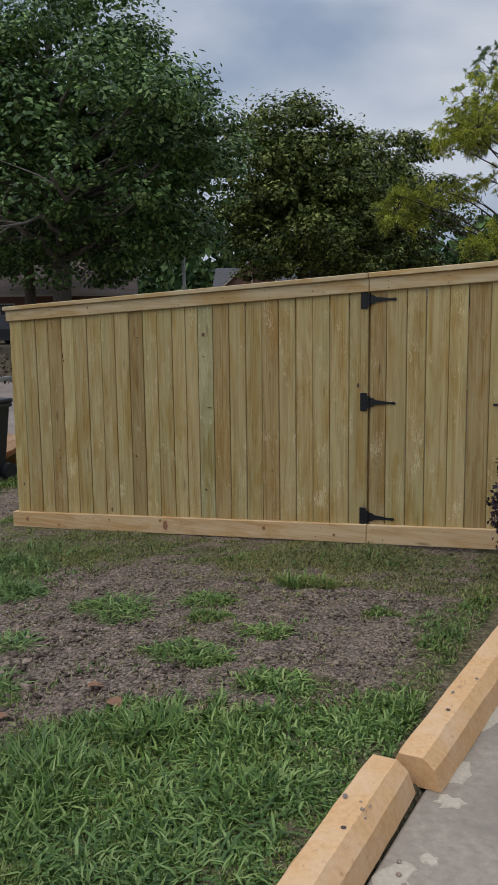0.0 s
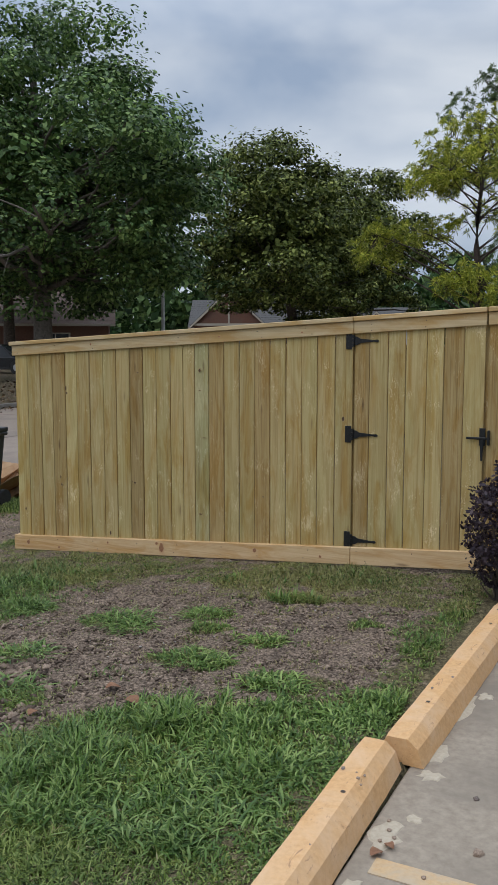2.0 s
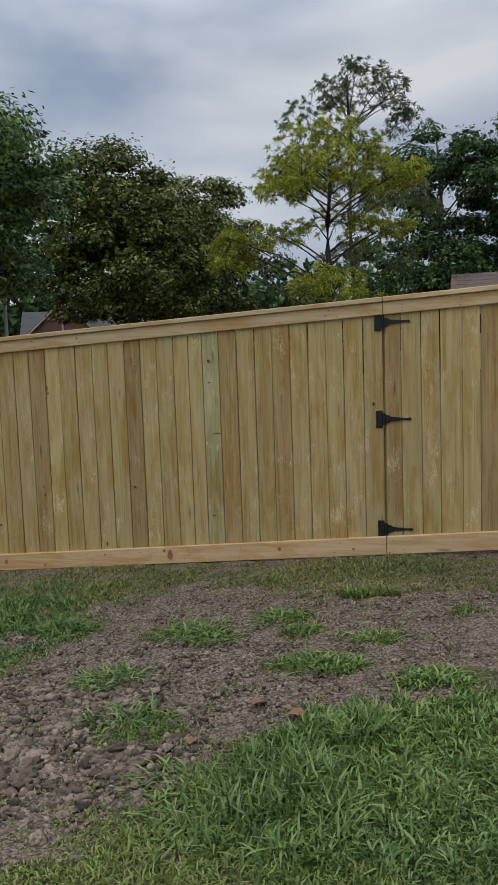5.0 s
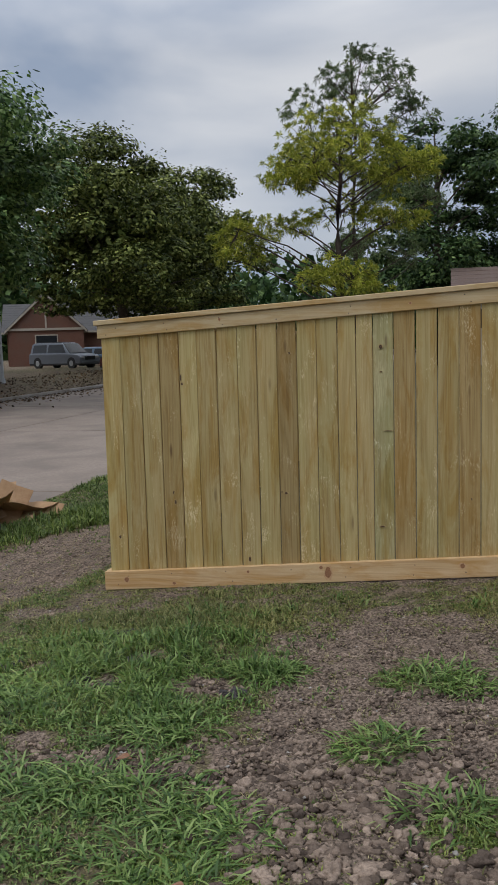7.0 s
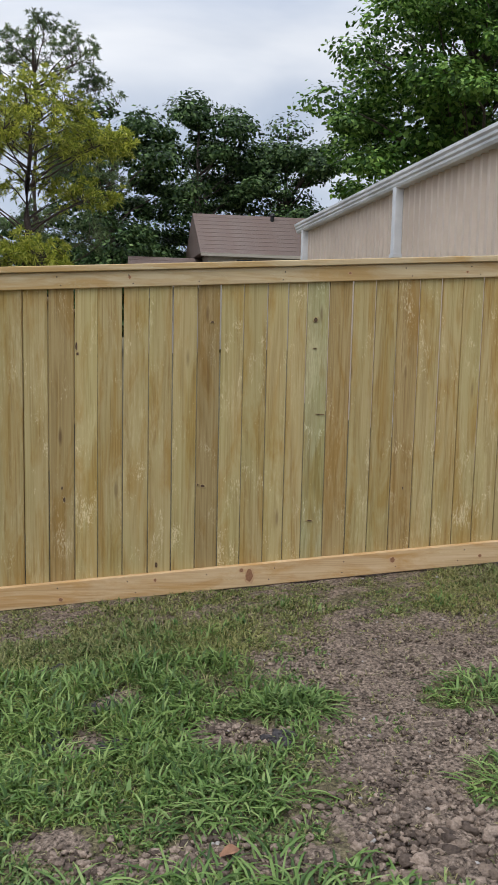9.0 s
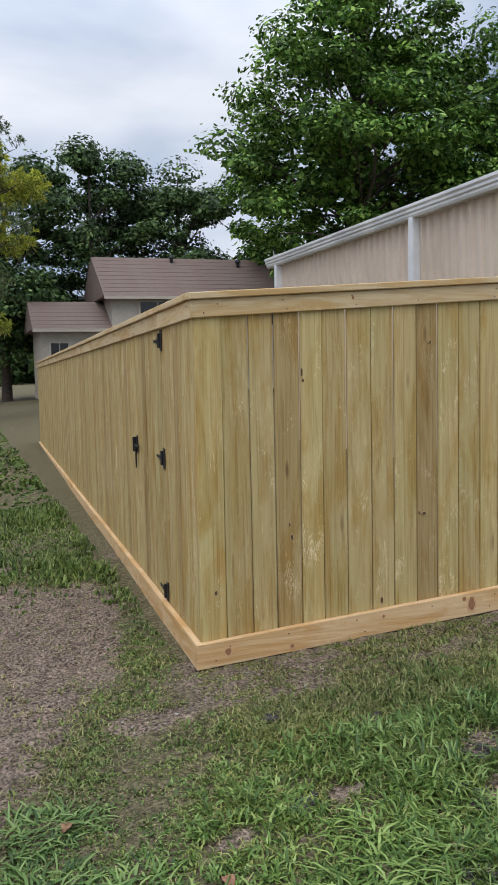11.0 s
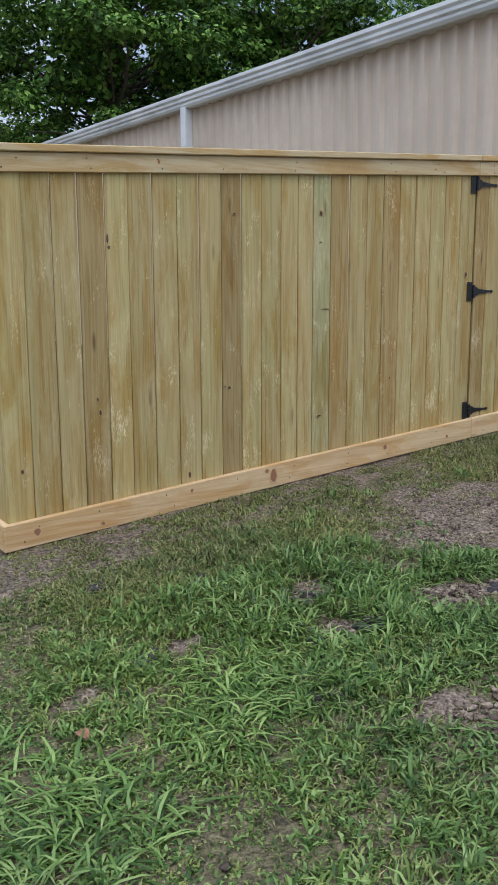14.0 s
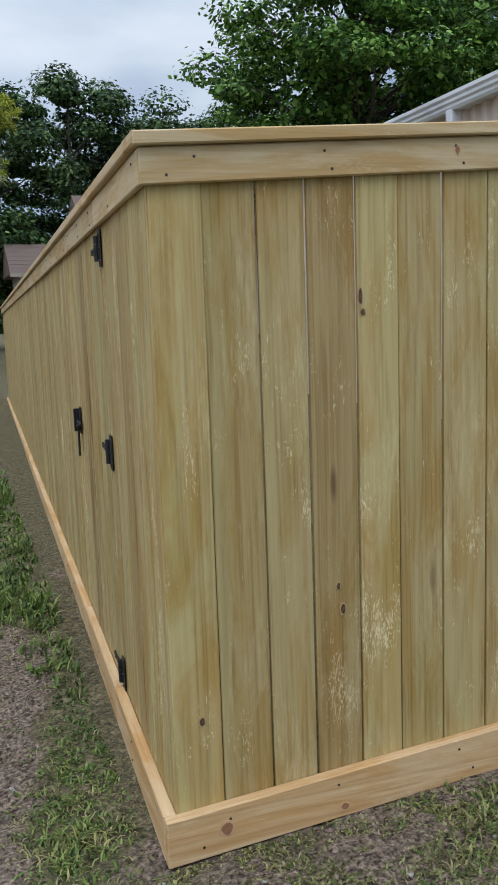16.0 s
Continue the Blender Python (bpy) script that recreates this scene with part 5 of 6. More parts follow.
def road_sign():
    s = thing("road_sign", "speed limit and drive slowly signs on a yellow steel post", "sign", pose(-7.245, 4.22, -0.27, 0, 2.3, -3))
    # u-channel post
    prof = [(-0.031, -0.002), (-0.014, -0.002), (-0.010, 0.026), (0.010, 0.026), (0.014, -0.002), (0.031, -0.002), (0.031, 0.002), (0.017, 0.002), (0.013, 0.030), (-0.013, 0.030), (-0.017, 0.002), (-0.031, 0.002)]
    bm = bmesh.new()
    n = 24
    rows = []
    for i in range(n + 1):
        rows.append([bm.verts.new((x, y, 2.72 * i / n)) for x, y in prof])
    for i in range(n):
        for k in range(len(prof)):
            j = (k + 1) % len(prof)
            bm.faces.new((rows[i][k], rows[i][j], rows[i + 1][j], rows[i + 1][k]))
    bmesh.ops.recalc_face_normals(bm, faces=bm.faces[:])
    post = part("post", bm, YELLOW_POST, s, "yellow-painted steel channel post")
    part("web", box_bm(-0.0305, 0.0305, -0.0035, -0.0022, 0.0, 2.70), YELLOW_POST, post)
    # dark discs on the solid web paint the shade of punched holes
    for z in (1.900, 1.955):
        part("post_hole", cyl_bm((0, -0.0030, z), (0, -0.0042, z), 0.0048, seg=8), NAIL_STEEL, post)
    part("base_sleeve", box_bm(-0.002, 0.040, -0.014, 0.034, -0.05, 0.20, 0.003), GALV, s, "grey steel base sleeve")
    # blue plate
    blue = rounded_plate(0.457, 0.610, 0.022, 0.003, LETTER_WHITE, "blue_plate", s, -0.010, 1.565)
    tagged(blue, "blue plate with white border and lettering")
    rounded_plate(0.431, 0.584, 0.014, 0.0016, SIGN_BLUE, "blue_field", blue, -0.0018)
    for words, w, z, x in (("DRIVE", 0.205, 0.176, 0.0), ("SLOWLY", 0.275, 0.071, 0.0), ("WE", 0.113, -0.055, -0.118), ("OUR", 0.140, -0.055, 0.117), ("CHILDREN", 0.335, -0.183, 0.0)):
        lettering(words, 0.082, w, x, z, LETTER_WHITE, blue, 0.010)
    heart = []
    for k in range(40):
        a = 2 * math.pi * k / 40
        heart.append((0.0027 * 16 * math.sin(a) ** 3, 0.0024 * (13 * math.cos(a) - 5 * math.cos(2 * a) - 2 * math.cos(3 * a) - math.cos(4 * a))))
    h = part("heart", prism_bm(heart, 0.003), SIGN_RED, blue, "red heart")
    h.location = (-0.012, -0.0045, -0.050)
    # white plate
    white = rounded_plate(0.610, 0.762, 0.038, 0.003, SIGN_WHITE, "white_plate", s, -0.010, 2.382)
    tagged(white, "white plate with black border and lettering")
    rounded_plate(0.588, 0.740, 0.030, 0.0012, SIGN_BLACK, "border", white, -0.0016)
    rounded_plate(0.566, 0.718, 0.022, 0.0016, SIGN_WHITE, "field", white, -0.0022)
    lettering("SPEED", 0.112, 0.42, 0.0, 0.235, SIGN_BLACK, white, 0.02)
    z0, z1, st = 0.020, 0.140, 0.022
    for shape in ([(-0.241, z0), (-0.160, z0), (-0.160, z0 + st), (-0.241 + st, z0 + st), (-0.241 + st, z1), (-0.241, z1)],
                  [(-0.145, z0), (-0.145 + st, z0), (-0.145 + st, z1), (-0.145, z1)],
                  [(-0.102, z0), (-0.102 + st * 0.9, z0), (-0.102 + st * 0.9, z1 - 0.045), (-0.0655, z0), (-0.0455, z0), (-0.009 - st * 0.9, z1 - 0.045), (-0.009 - st * 0.9, z0), (-0.009, z0), (-0.009, z1), (-0.033, z1), (-0.0555, z0 + 0.038), (-0.078, z1), (-0.102, z1)],
                  [(0.0115, z0), (0.0115 + st, z0), (0.0115 + st, z1), (0.0115, z1)],
                  [(0.1005, z0), (0.1005 + st, z0), (0.1005 + st, z1 - st), (0.166, z1 - st), (0.166, z1), (0.057, z1), (0.057, z1 - st), (0.1005, z1 - st)]):
        part("letter", prism_bm([(0.166 - (0.166 - a) * 0.93, (c - 0.08) * 0.92 + 0.088) for a, c in shape], 0.003), SIGN_BLACK, white).location = (0, -0.0045, 0)
    lettering("25", 0.249, 0.470, -0.040, -0.148, SIGN_BLACK, white, 0.004, 1.0)
    for z, p in ((0.245, blue), (-0.215, blue), (-0.302, white)):
        b = bmesh.new()
        cyl(b, (0, -0.003, z), (0, -0.007, z), 0.013, 0.012, 14)
        cyl(b, (0, -0.007, z), (0, -0.013, z), 0.0085, 0.007, 6)
        part("sign_bolt", b, GALV, p, "galvanised bolt head")


road_sign()


# ---- shrub ----
def shrub():
    t = thing("shrub", "purple-leaved rounded shrub beside the gate", "shrub", pose(-0.82, 5.60, 0.16))
    rnd = random.Random(4)
    cs, sz, verts, faces = [], [], [], []
    for k in range(64):
        u = Vector((rnd.gauss(0, 1), rnd.gauss(0, 1), rnd.gauss(0, 1))).normalized() * rnd.uniform(0.4, 1) ** 0.5
        c = Vector((u.x * 0.25, u.y * 0.25, 0.53 + u.z * 0.40))
        cs.append(tuple(c))
        q = rnd.uniform(0.06, 0.11)
        sz.append((q, q, q))
        tube(verts, faces, bent(Vector((rnd.uniform(-0.03, 0.03), rnd.uniform(-0.03, 0.03), 0)), c * 1.12, rnd, 0.04), [0.008 * (1 - 0.8 * i / 6) for i in range(7)], 5)
    o = new("branchwork", raw_mesh("branchwork", verts, faces, BARK, True))
    o.parent = t
    v, f = leaves(cs, sz, 110, 0.034, 0.6, 0.0, 9)
    o = new("foliage", fast_mesh("foliage", v, f, LEAF_PURPLE))
    o.parent = t


shrub()


# ---- houses ----
def house(label, x, y, z, turn, w, d, wall_h, roof_h, wall, roof_mat, windows, gable=None, chim=()):
    """Walls, a pitched roof with its ridge along the front, windows, and a gabled bay where there is one. The front looks to local -y."""
    h = thing("house", label, "house", pose(x, y, z, 0, 0, turn))
    part("wall", box_bm(-w / 2, w / 2, -d / 2, d / 2, 0, wall_h), wall, h)
    o = 0.45
    bm = bmesh.new()
    A = [bm.verts.new(p) for p in ((-w / 2 - o, -d / 2 - o, wall_h), (w / 2 + o, -d / 2 - o, wall_h), (w / 2 + o, 0, wall_h + roof_h), (-w / 2 - o, 0, wall_h + roof_h), (-w / 2 - o, d / 2 + o, wall_h), (w / 2 + o, d / 2 + o, wall_h))]
    for q in ((0, 1, 2, 3), (3, 2, 5, 4), (0, 3, 4), (1, 5, 2), (0, 4, 5, 1)):
        bm.faces.new([A[i] for i in q])
    bmesh.ops.recalc_face_normals(bm, faces=bm.faces[:])
    ro = part("roof", bm, roof_mat, h)
    part("fascia", box_bm(-w / 2 - o, w / 2 + o, -d / 2 - o - 0.03, -d / 2 - o, wall_h - 0.14, wall_h + 0.02), HOUSE_TRIM, ro)
    rows = int(math.hypot(d / 2 + o, roof_h) / 0.45)
    for k in range(rows):
        t = (k + 0.5) / rows
        bm = box_bm(-w / 2 - o, w / 2 + o, -0.21, 0.21, 0, 0.007)
        c = part("shingle_course", bm, roof_mat, ro)
        c.matrix_basis = pose(0, (-d / 2 - o) * (1 - t), wall_h + roof_h * t + 0.005, math.degrees(math.atan2(roof_h, d / 2 + o)), 0, 0)
    for cx, cy in chim:
        zc = wall_h + roof_h * (1 - abs(cy) / (d / 2 + o))
        v = part("vent", cyl_bm((cx, cy, zc - 0.1), (cx, cy, zc + 0.3), 0.10, seg=10), BLACK_IRON, ro, "dark roof vent")
        part("vent_cap", cyl_bm((cx, cy, zc + 0.28), (cx, cy, zc + 0.42), 0.19, 0.10, 12), BLACK_IRON, v)
    for wx, wz, ww, wh in windows:
        win = part("window", box_bm(wx - ww / 2 - 0.08, wx + ww / 2 + 0.08, -d / 2 - 0.06, -d / 2 + 0.01, wz - wh / 2 - 0.08, wz + wh / 2 + 0.08, 0.01), HOUSE_TRIM, h)
        for sx in (-0.25, 0.25):
            part("pane", box_bm(wx + sx * ww - ww * 0.23, wx + sx * ww + ww * 0.23, -d / 2 - 0.066, -d / 2 - 0.055, wz - wh / 2, wz + wh / 2), GLASS_DARK, win)
    if gable:
        gxc, gw, gh, rise = gable
        bm = prism_bm([(-gw / 2, 0), (gw / 2, 0), (gw / 2, gh), (0, gh + rise), (-gw / 2, gh)], 1.6)
        g = part("gabled_bay", bm, BRICK_RED, h, "red brick gabled bay with cream trim")
        g.location = (gxc, -d / 2 - 0.8, 0)
        for sgn in (-1, 1):
            bm = prism_bm([(0, gh + rise + 0.02), (sgn * (gw / 2 + 0.35), gh - 0.02 - 0.35 * 2 * rise / gw + 0.02), (sgn * (gw / 2 + 0.35), gh + 0.20 - 0.35 * 2 * rise / gw), (0, gh + rise + 0.24)], 1.9)
            part("gable_roof", bm, roof_mat, g)
            bm = prism_bm([(0, gh + rise - 0.06), (sgn * (gw / 2 + 0.3), gh - 0.06 - 0.3 * 2 * rise / gw), (sgn * (gw / 2 + 0.3), gh + 0.16 - 0.3 * 2 * rise / gw), (0, gh + rise + 0.16)], 0.08)
            part("bargeboard", bm, HOUSE_TRIM, g).location = (0, -0.98, 0)
        part("beam", box_bm(-gw / 2, gw / 2, -0.90, -0.80, gh - 0.1, gh + 0.1), HOUSE_TRIM, g)
        part("beam", box_bm(-0.07, 0.07, -0.90, -0.80, gh, gh + rise - 0.1), HOUSE_TRIM, g)
        wb = part("window", box_bm(-0.95, 0.95, -0.86, -0.79, 0.7, gh - 0.45, 0.01), HOUSE_TRIM, g)
        part("pane", box_bm(-0.85, 0.85, -0.875, -0.855, 0.8, gh - 0.55), GLASS_DARK, wb)


house("low house with a brown shingle roof behind the fence", 7.6, 51.0, 0.5, 0, 13.2, 7.5, 4.95, 2.5, SIDING, SHINGLE, [(-4.2, 4.1, 1.9, 1.2), (-1.0, 4.1, 1.9, 1.2), (2.6, 4.1, 1.9, 1.2)], None, ((-2.6, -0.5), (1.2, -0.9)))
house("small beige house with a shingle roof", -1.0, 50.0, 0.2, 0, 3.2, 5.0, 3.6, 1.6, SIDING, SHINGLE, [(-0.7, 2.4, 0.9, 1.0), (0.7, 2.4, 0.9, 1.0)])
house("red brick house with a grey roof across the street", -35.0, 76.0, 0.17, 25, 15.0, 9.0, 2.9, 2.6, BRICK_RED, SHINGLE_GREY, [(2.0, 1.6, 1.8, 1.3), (5.4, 1.6, 1.8, 1.3)], (-4.2, 6.2, 3.1, 2.9), ((1.0, -1.0),))
house("dark brick house shaded by oaks across the street", -43.5, 48.0, 0.17, 35, 15.0, 9.0, 2.8, 2.8, BRICK_RED, SHINGLE, [(-5.0, 1.5, 1.6, 1.3), (-1.0, 1.5, 1.8, 1.3), (4.0, 1.5, 1.8, 1.3)])
house("white house with a grey roof at the street's end", -36.0, 101.0, 0.17, 14, 15.0, 9.0, 3.0, 2.6, SIDING_WHITE, SHINGLE_GREY, [(-4.5, 1.6, 1.8, 1.4), (0.0, 1.6, 1.8, 1.4), (4.5, 1.6, 1.8, 1.4)], (3.0, 4.6, 2.9, 1.9))


# ---- cars ----
def car(label, x, y, z, turn, L, W, H, hood, body_mat, suv=True, lamps=LAMP_RED):
    """A parked car facing local +x."""
    c = thing("car", label, "car", pose(x, y, z, 0, 0, turn))
    r = 0.36 if suv else 0.32
    belt = H * 0.58
    tail = -L / 2
    prof = [(tail, 0.38), (tail + 0.03, belt * 0.95), (tail + (0.10 if suv else 0.9), belt), (L / 2 - hood, belt), (L / 2 - 0.25, belt * 0.90), (L / 2, belt * 0.70), (L / 2 + 0.02, 0.38), (L / 2 - 0.15, 0.24), (tail + 0.2, 0.24)]
    part("body", prism_bm(prof, W, 0.06), body_mat, c)
    rear = tail + (0.22 if suv else 1.0)
    cab = [(tail + (0.06 if suv else 0.55), belt - 0.05), (rear, H * 0.95), (rear + 0.25, H), (L / 2 - hood - 0.95, H), (L / 2 - hood - 0.7, H * 0.97), (L / 2 - hood + 0.12, belt - 0.05)]
    bm = prism_bm(cab, W * 0.9, 0.05)
    for v in bm.verts:
        v.co.y *= 1 - 0.16 * max(0, (v.co.z - belt) / (H - belt))
    cabin = part("cabin", bm, body_mat, c)
    mid = (rear + 0.2 + L / 2 - hood - 0.8) / 2
    for sy in (-1, 1):
        for a, b in ((rear + 0.10, mid - 0.06), (mid + 0.06, L / 2 - hood - 0.30)):
            bm = prism_bm([(a, belt + 0.05), (a + 0.10, H - 0.14), (b - (0.36 if b > mid else 0.03), H - 0.14), (b, belt + 0.05)], 0.02)
            for v in bm.verts:
                v.co.y += sy * W * 0.45 * (1 - 0.16 * max(0, (v.co.z - belt) / (H - belt)))
            part("side_window", bm, GLASS_DARK, cabin)
        for k, wx in enumerate((tail + 0.95, L / 2 - 0.90)):
            part("wheel_arch", cyl_bm((wx, sy * (W / 2 - 0.2), r + 0.02), (wx, sy * (W / 2 + 0.006), r + 0.02), r * 1.17, seg=20), RUBBER, c)
            wh = part("wheel", cyl_bm((wx, sy * (W / 2 - 0.22), r), (wx, sy * (W / 2 + 0.012), r), r, seg=20), RUBBER, c)
            part("rim", cyl_bm((wx, sy * (W / 2), r), (wx, sy * (W / 2 + 0.025), r), r * 0.62, r * 0.52, 14), RIM, wh)
        part("headlight", box_bm(L / 2 - 0.16, L / 2 + 0.012, sy * W * 0.36 - 0.17, sy * W * 0.36 + 0.17, belt * 0.66, belt * 0.80, 0.02), LAMP_CLEAR, c)
        part("tail_light", box_bm(tail - 0.015, tail + 0.08, sy * W * 0.42 - 0.10, sy * W * 0.42 + 0.10, belt * 0.72, belt * 0.98, 0.02), lamps, c)
    for nm, x0, z0, x1, z1 in (("windscreen", L / 2 - hood - 0.72, H * 0.965, L / 2 - hood + 0.09, belt + 0.02), ("rear_window", rear + 0.02, H * 0.93, tail + (0.09 if suv else 0.60), belt + 0.06)):
        d = Vector((x1 - x0, 0, z1 - z0))
        nrm = Vector((-d.z, 0, d.x)).normalized() * 0.03
        if nm == "windscreen" and nrm.x < 0 or nm == "rear_window" and nrm.x > 0:
            nrm = -nrm
        bm = bmesh.new()
        q = [bm.verts.new((px + nrm.x, py, pz + nrm.z)) for px, py, pz in ((x0, -W * 0.36, z0), (x0, W * 0.36, z0), (x1, W * 0.42, z1), (x1, -W * 0.42, z1))]
        bm.faces.new(q)
        ext = bmesh.ops.extrude_face_region(bm, geom=bm.faces[:])
        bmesh.ops.translate(bm, vec=-nrm * 1.5, verts=[g for g in ext["geom"] if isinstance(g, bmesh.types.BMVert)])
        bmesh.ops.recalc_face_normals(bm, faces=bm.faces[:])
        part(nm, bm, GLASS_DARK, cabin)
    part("bumper", box_bm(L / 2 - 0.1, L / 2 + 0.06, -W * 0.46, W * 0.46, 0.30, 0.50, 0.03), body_mat, c)
    part("bumper", box_bm(tail - 0.06, tail + 0.1, -W * 0.46, W * 0.46, 0.32, 0.55, 0.03), body_mat, c)
    part("sill_trim", box_bm(tail + 0.1, L / 2 - 0.1, -W / 2 - 0.008, W / 2 + 0.008, 0.22, 0.36, 0.01), RUBBER, c)
    part("number_plate", box_bm(tail - 0.075, tail - 0.055, -0.16, 0.16, belt * 0.62, belt * 0.76), SIGN_WHITE, c)
    if suv:
        for sy in (-1, 1):
            part("roof_rail", box_bm(rear + 0.3, L / 2 - hood - 1.1, sy * W * 0.34 - 0.02, sy * W * 0.34 + 0.02, H, H + 0.05, 0.01), BLACK_IRON, cabin)
    part("grille", box_bm(L / 2 - 0.1, L / 2 + 0.035, -W * 0.24, W * 0.24, belt * 0.55, belt * 0.80, 0.01), BLACK_IRON, c)


car("silver-grey large sport utility vehicle parked in a driveway", -30.9, 60.4, 0.20, -22, 5.4, 2.0, 1.85, 1.25, CAR_SILVER)
car("dark grey sedan parked behind the silver vehicle", -30.2, 66.0, 0.20, -4, 4.7, 1.82, 1.48, 1.2, CAR_BLUE, False)
car("dark red sport utility vehicle with red tail lights", -22.9, 52.4, 0.10, 134, 4.7, 1.9, 1.72, 1.1, CAR_RED, lamps=LAMP_LIT)
car("blue-grey sedan parked under the trees", -28.6, 84.0, 0.20, -8, 4.7, 1.82, 1.48, 1.2, CAR_BLUE, False)
car("black pickup-like sport utility vehicle at the kerb", -18.4, 62.5, -0.48, 84, 5.0, 1.95, 1.85, 1.2, CAR_BLACK)
car("black sport utility vehicle at the kerb", -9.7, 60.0, -0.48, 90, 4.8, 1.95, 1.85, 1.2, CAR_BLACK)
car("dark sedan parked across the street", -31.8, 35.0, 0.20, 8, 4.7, 1.82, 1.50, 1.2, CAR_BLACK, False)
car("white car far down the street", -17.0, 118.0, -0.48, 90, 4.6, 1.82, 1.55, 1.1, CAR_WHITE)
car("white car far down the street", -13.2, 132.0, -0.48, 90, 4.6, 1.82, 1.55, 1.1, CAR_WHITE)


# ---- street things ----
pole = thing("street_pole", "thin grey metal pole across the street", "pole", pose(-23.4, 37.4, float(ground_z(-23.4, 37.4)) - 0.05))
part("shaft", cyl_bm((0, 0, 0), (0, 0, 5.9), 0.10, 0.07, 12), POLE_METAL, pole)
part("base_collar", cyl_bm((0, 0, 0), (0, 0, 0.25), 0.17, 0.14, 12), POLE_METAL, pole)


def wheelie_bin(x, y, turn):
    b = thing("wheelie_bin", "black plastic wheeled rubbish bin by the street", "rubbish bin", pose(x, y, float(ground_z(x, y)), 0, 0, turn))
    bm = bmesh.new()
    box(bm, -0.29, 0.29, -0.34, 0.34, 0.06, 0.98)
    for v in bm.verts:
        if v.co.z < 0.5:
            v.co.x *= 0.78
            v.co.y *= 0.76
    bevel(bm, 0.03, 2)
    part("body", bm, BIN_PLASTIC, b)
    part("rim", box_bm(-0.315, 0.315, -0.365, 0.365, 0.95, 1.0, 0.015), BIN_PLASTIC, b)
    lid = part("lid", box_bm(-0.32, 0.32, -0.39, 0.37, 1.0, 1.06, 0.022, 2), BIN_PLASTIC, b)
    part("handle", cyl_bm((-0.24, 0.42, 0.98), (0.24, 0.42, 0.98), 0.017), BIN_PLASTIC, lid)
    for sx in (-1, 1):
        part("wheel", cyl_bm((sx * 0.25, 0.27, 0.12), (sx * 0.31, 0.27, 0.12), 0.12, seg=16), RUBBER, b)


wheelie_bin(-8.00, 8.2, 6)

cardboard = thing("cardboard_pile", "flattened torn brown cardboard boxes by the street", "cardboard", pose(-8.16, 9.25, -0.31))
for k, (dx, dy, dz, w, d, rx, ry, rz) in enumerate(((0, 0, 0.06, 0.9, 0.7, 4, 6, 20), (0.25, 0.2, 0.12, 0.7, 0.5, -24, 18, 55), (0.1, 0.1, 0.20, 0.55, 0.4, 25, -30, 85), (-0.1, -0.1, 0.16, 0.6, 0.4, -30, -18, 140), (-0.45, 0.1, 0.16, 0.8, 0.6, 18, -14, -10), (-0.2, -0.35, 0.18, 0.7, 0.55, 30, 22, 75), (-0.75, -0.25, 0.22, 0.7, 0.5, -36, 24, 15), (0.5, 0.1, 0.06, 0.6, 0.45, 3, -5, 100), (-0.3, 0.2, 0.26, 0.8, 0.5, 42, 10, 30), (-0.9, 0.15, 0.20, 0.7, 0.5, 20, -35, 60), (0.1, -0.2, 0.22, 0.6, 0.45, -28, 30, 130))):
    bm = bmesh.new()
    bmesh.ops.create_grid(bm, x_segments=6, y_segments=4, size=0.5)
    rr = random.Random(k)
    for v in bm.verts:
        v.co.x *= w
        v.co.y *= d
        v.co.z += (0.10 if v.co.x > w * 0.2 else 0) * (v.co.x - w * 0.2) / w * 4 + rr.uniform(-0.012, 0.012)
    g = bmesh.ops.extrude_face_region(bm, geom=bm.faces[:])
    bmesh.ops.translate(bm, vec=(0, 0, 0.008), verts=[e for e in g["geom"] if isinstance(e, bmesh.types.BMVert)])
    bmesh.ops.recalc_face_normals(bm, faces=bm.faces[:])
    part("cardboard_flap", bm, CARDBOARD, cardboard).matrix_basis = pose(dx, dy, dz, rx, ry, rz)


# ---- grass ----
def grass_ok(x, y):
    return (x < -0.915) & ~((x > -5.60) & (y > 6.235)) & ~((np.abs(x + 7.24) < 0.04) & (np.abs(y - 4.22) < 0.04))


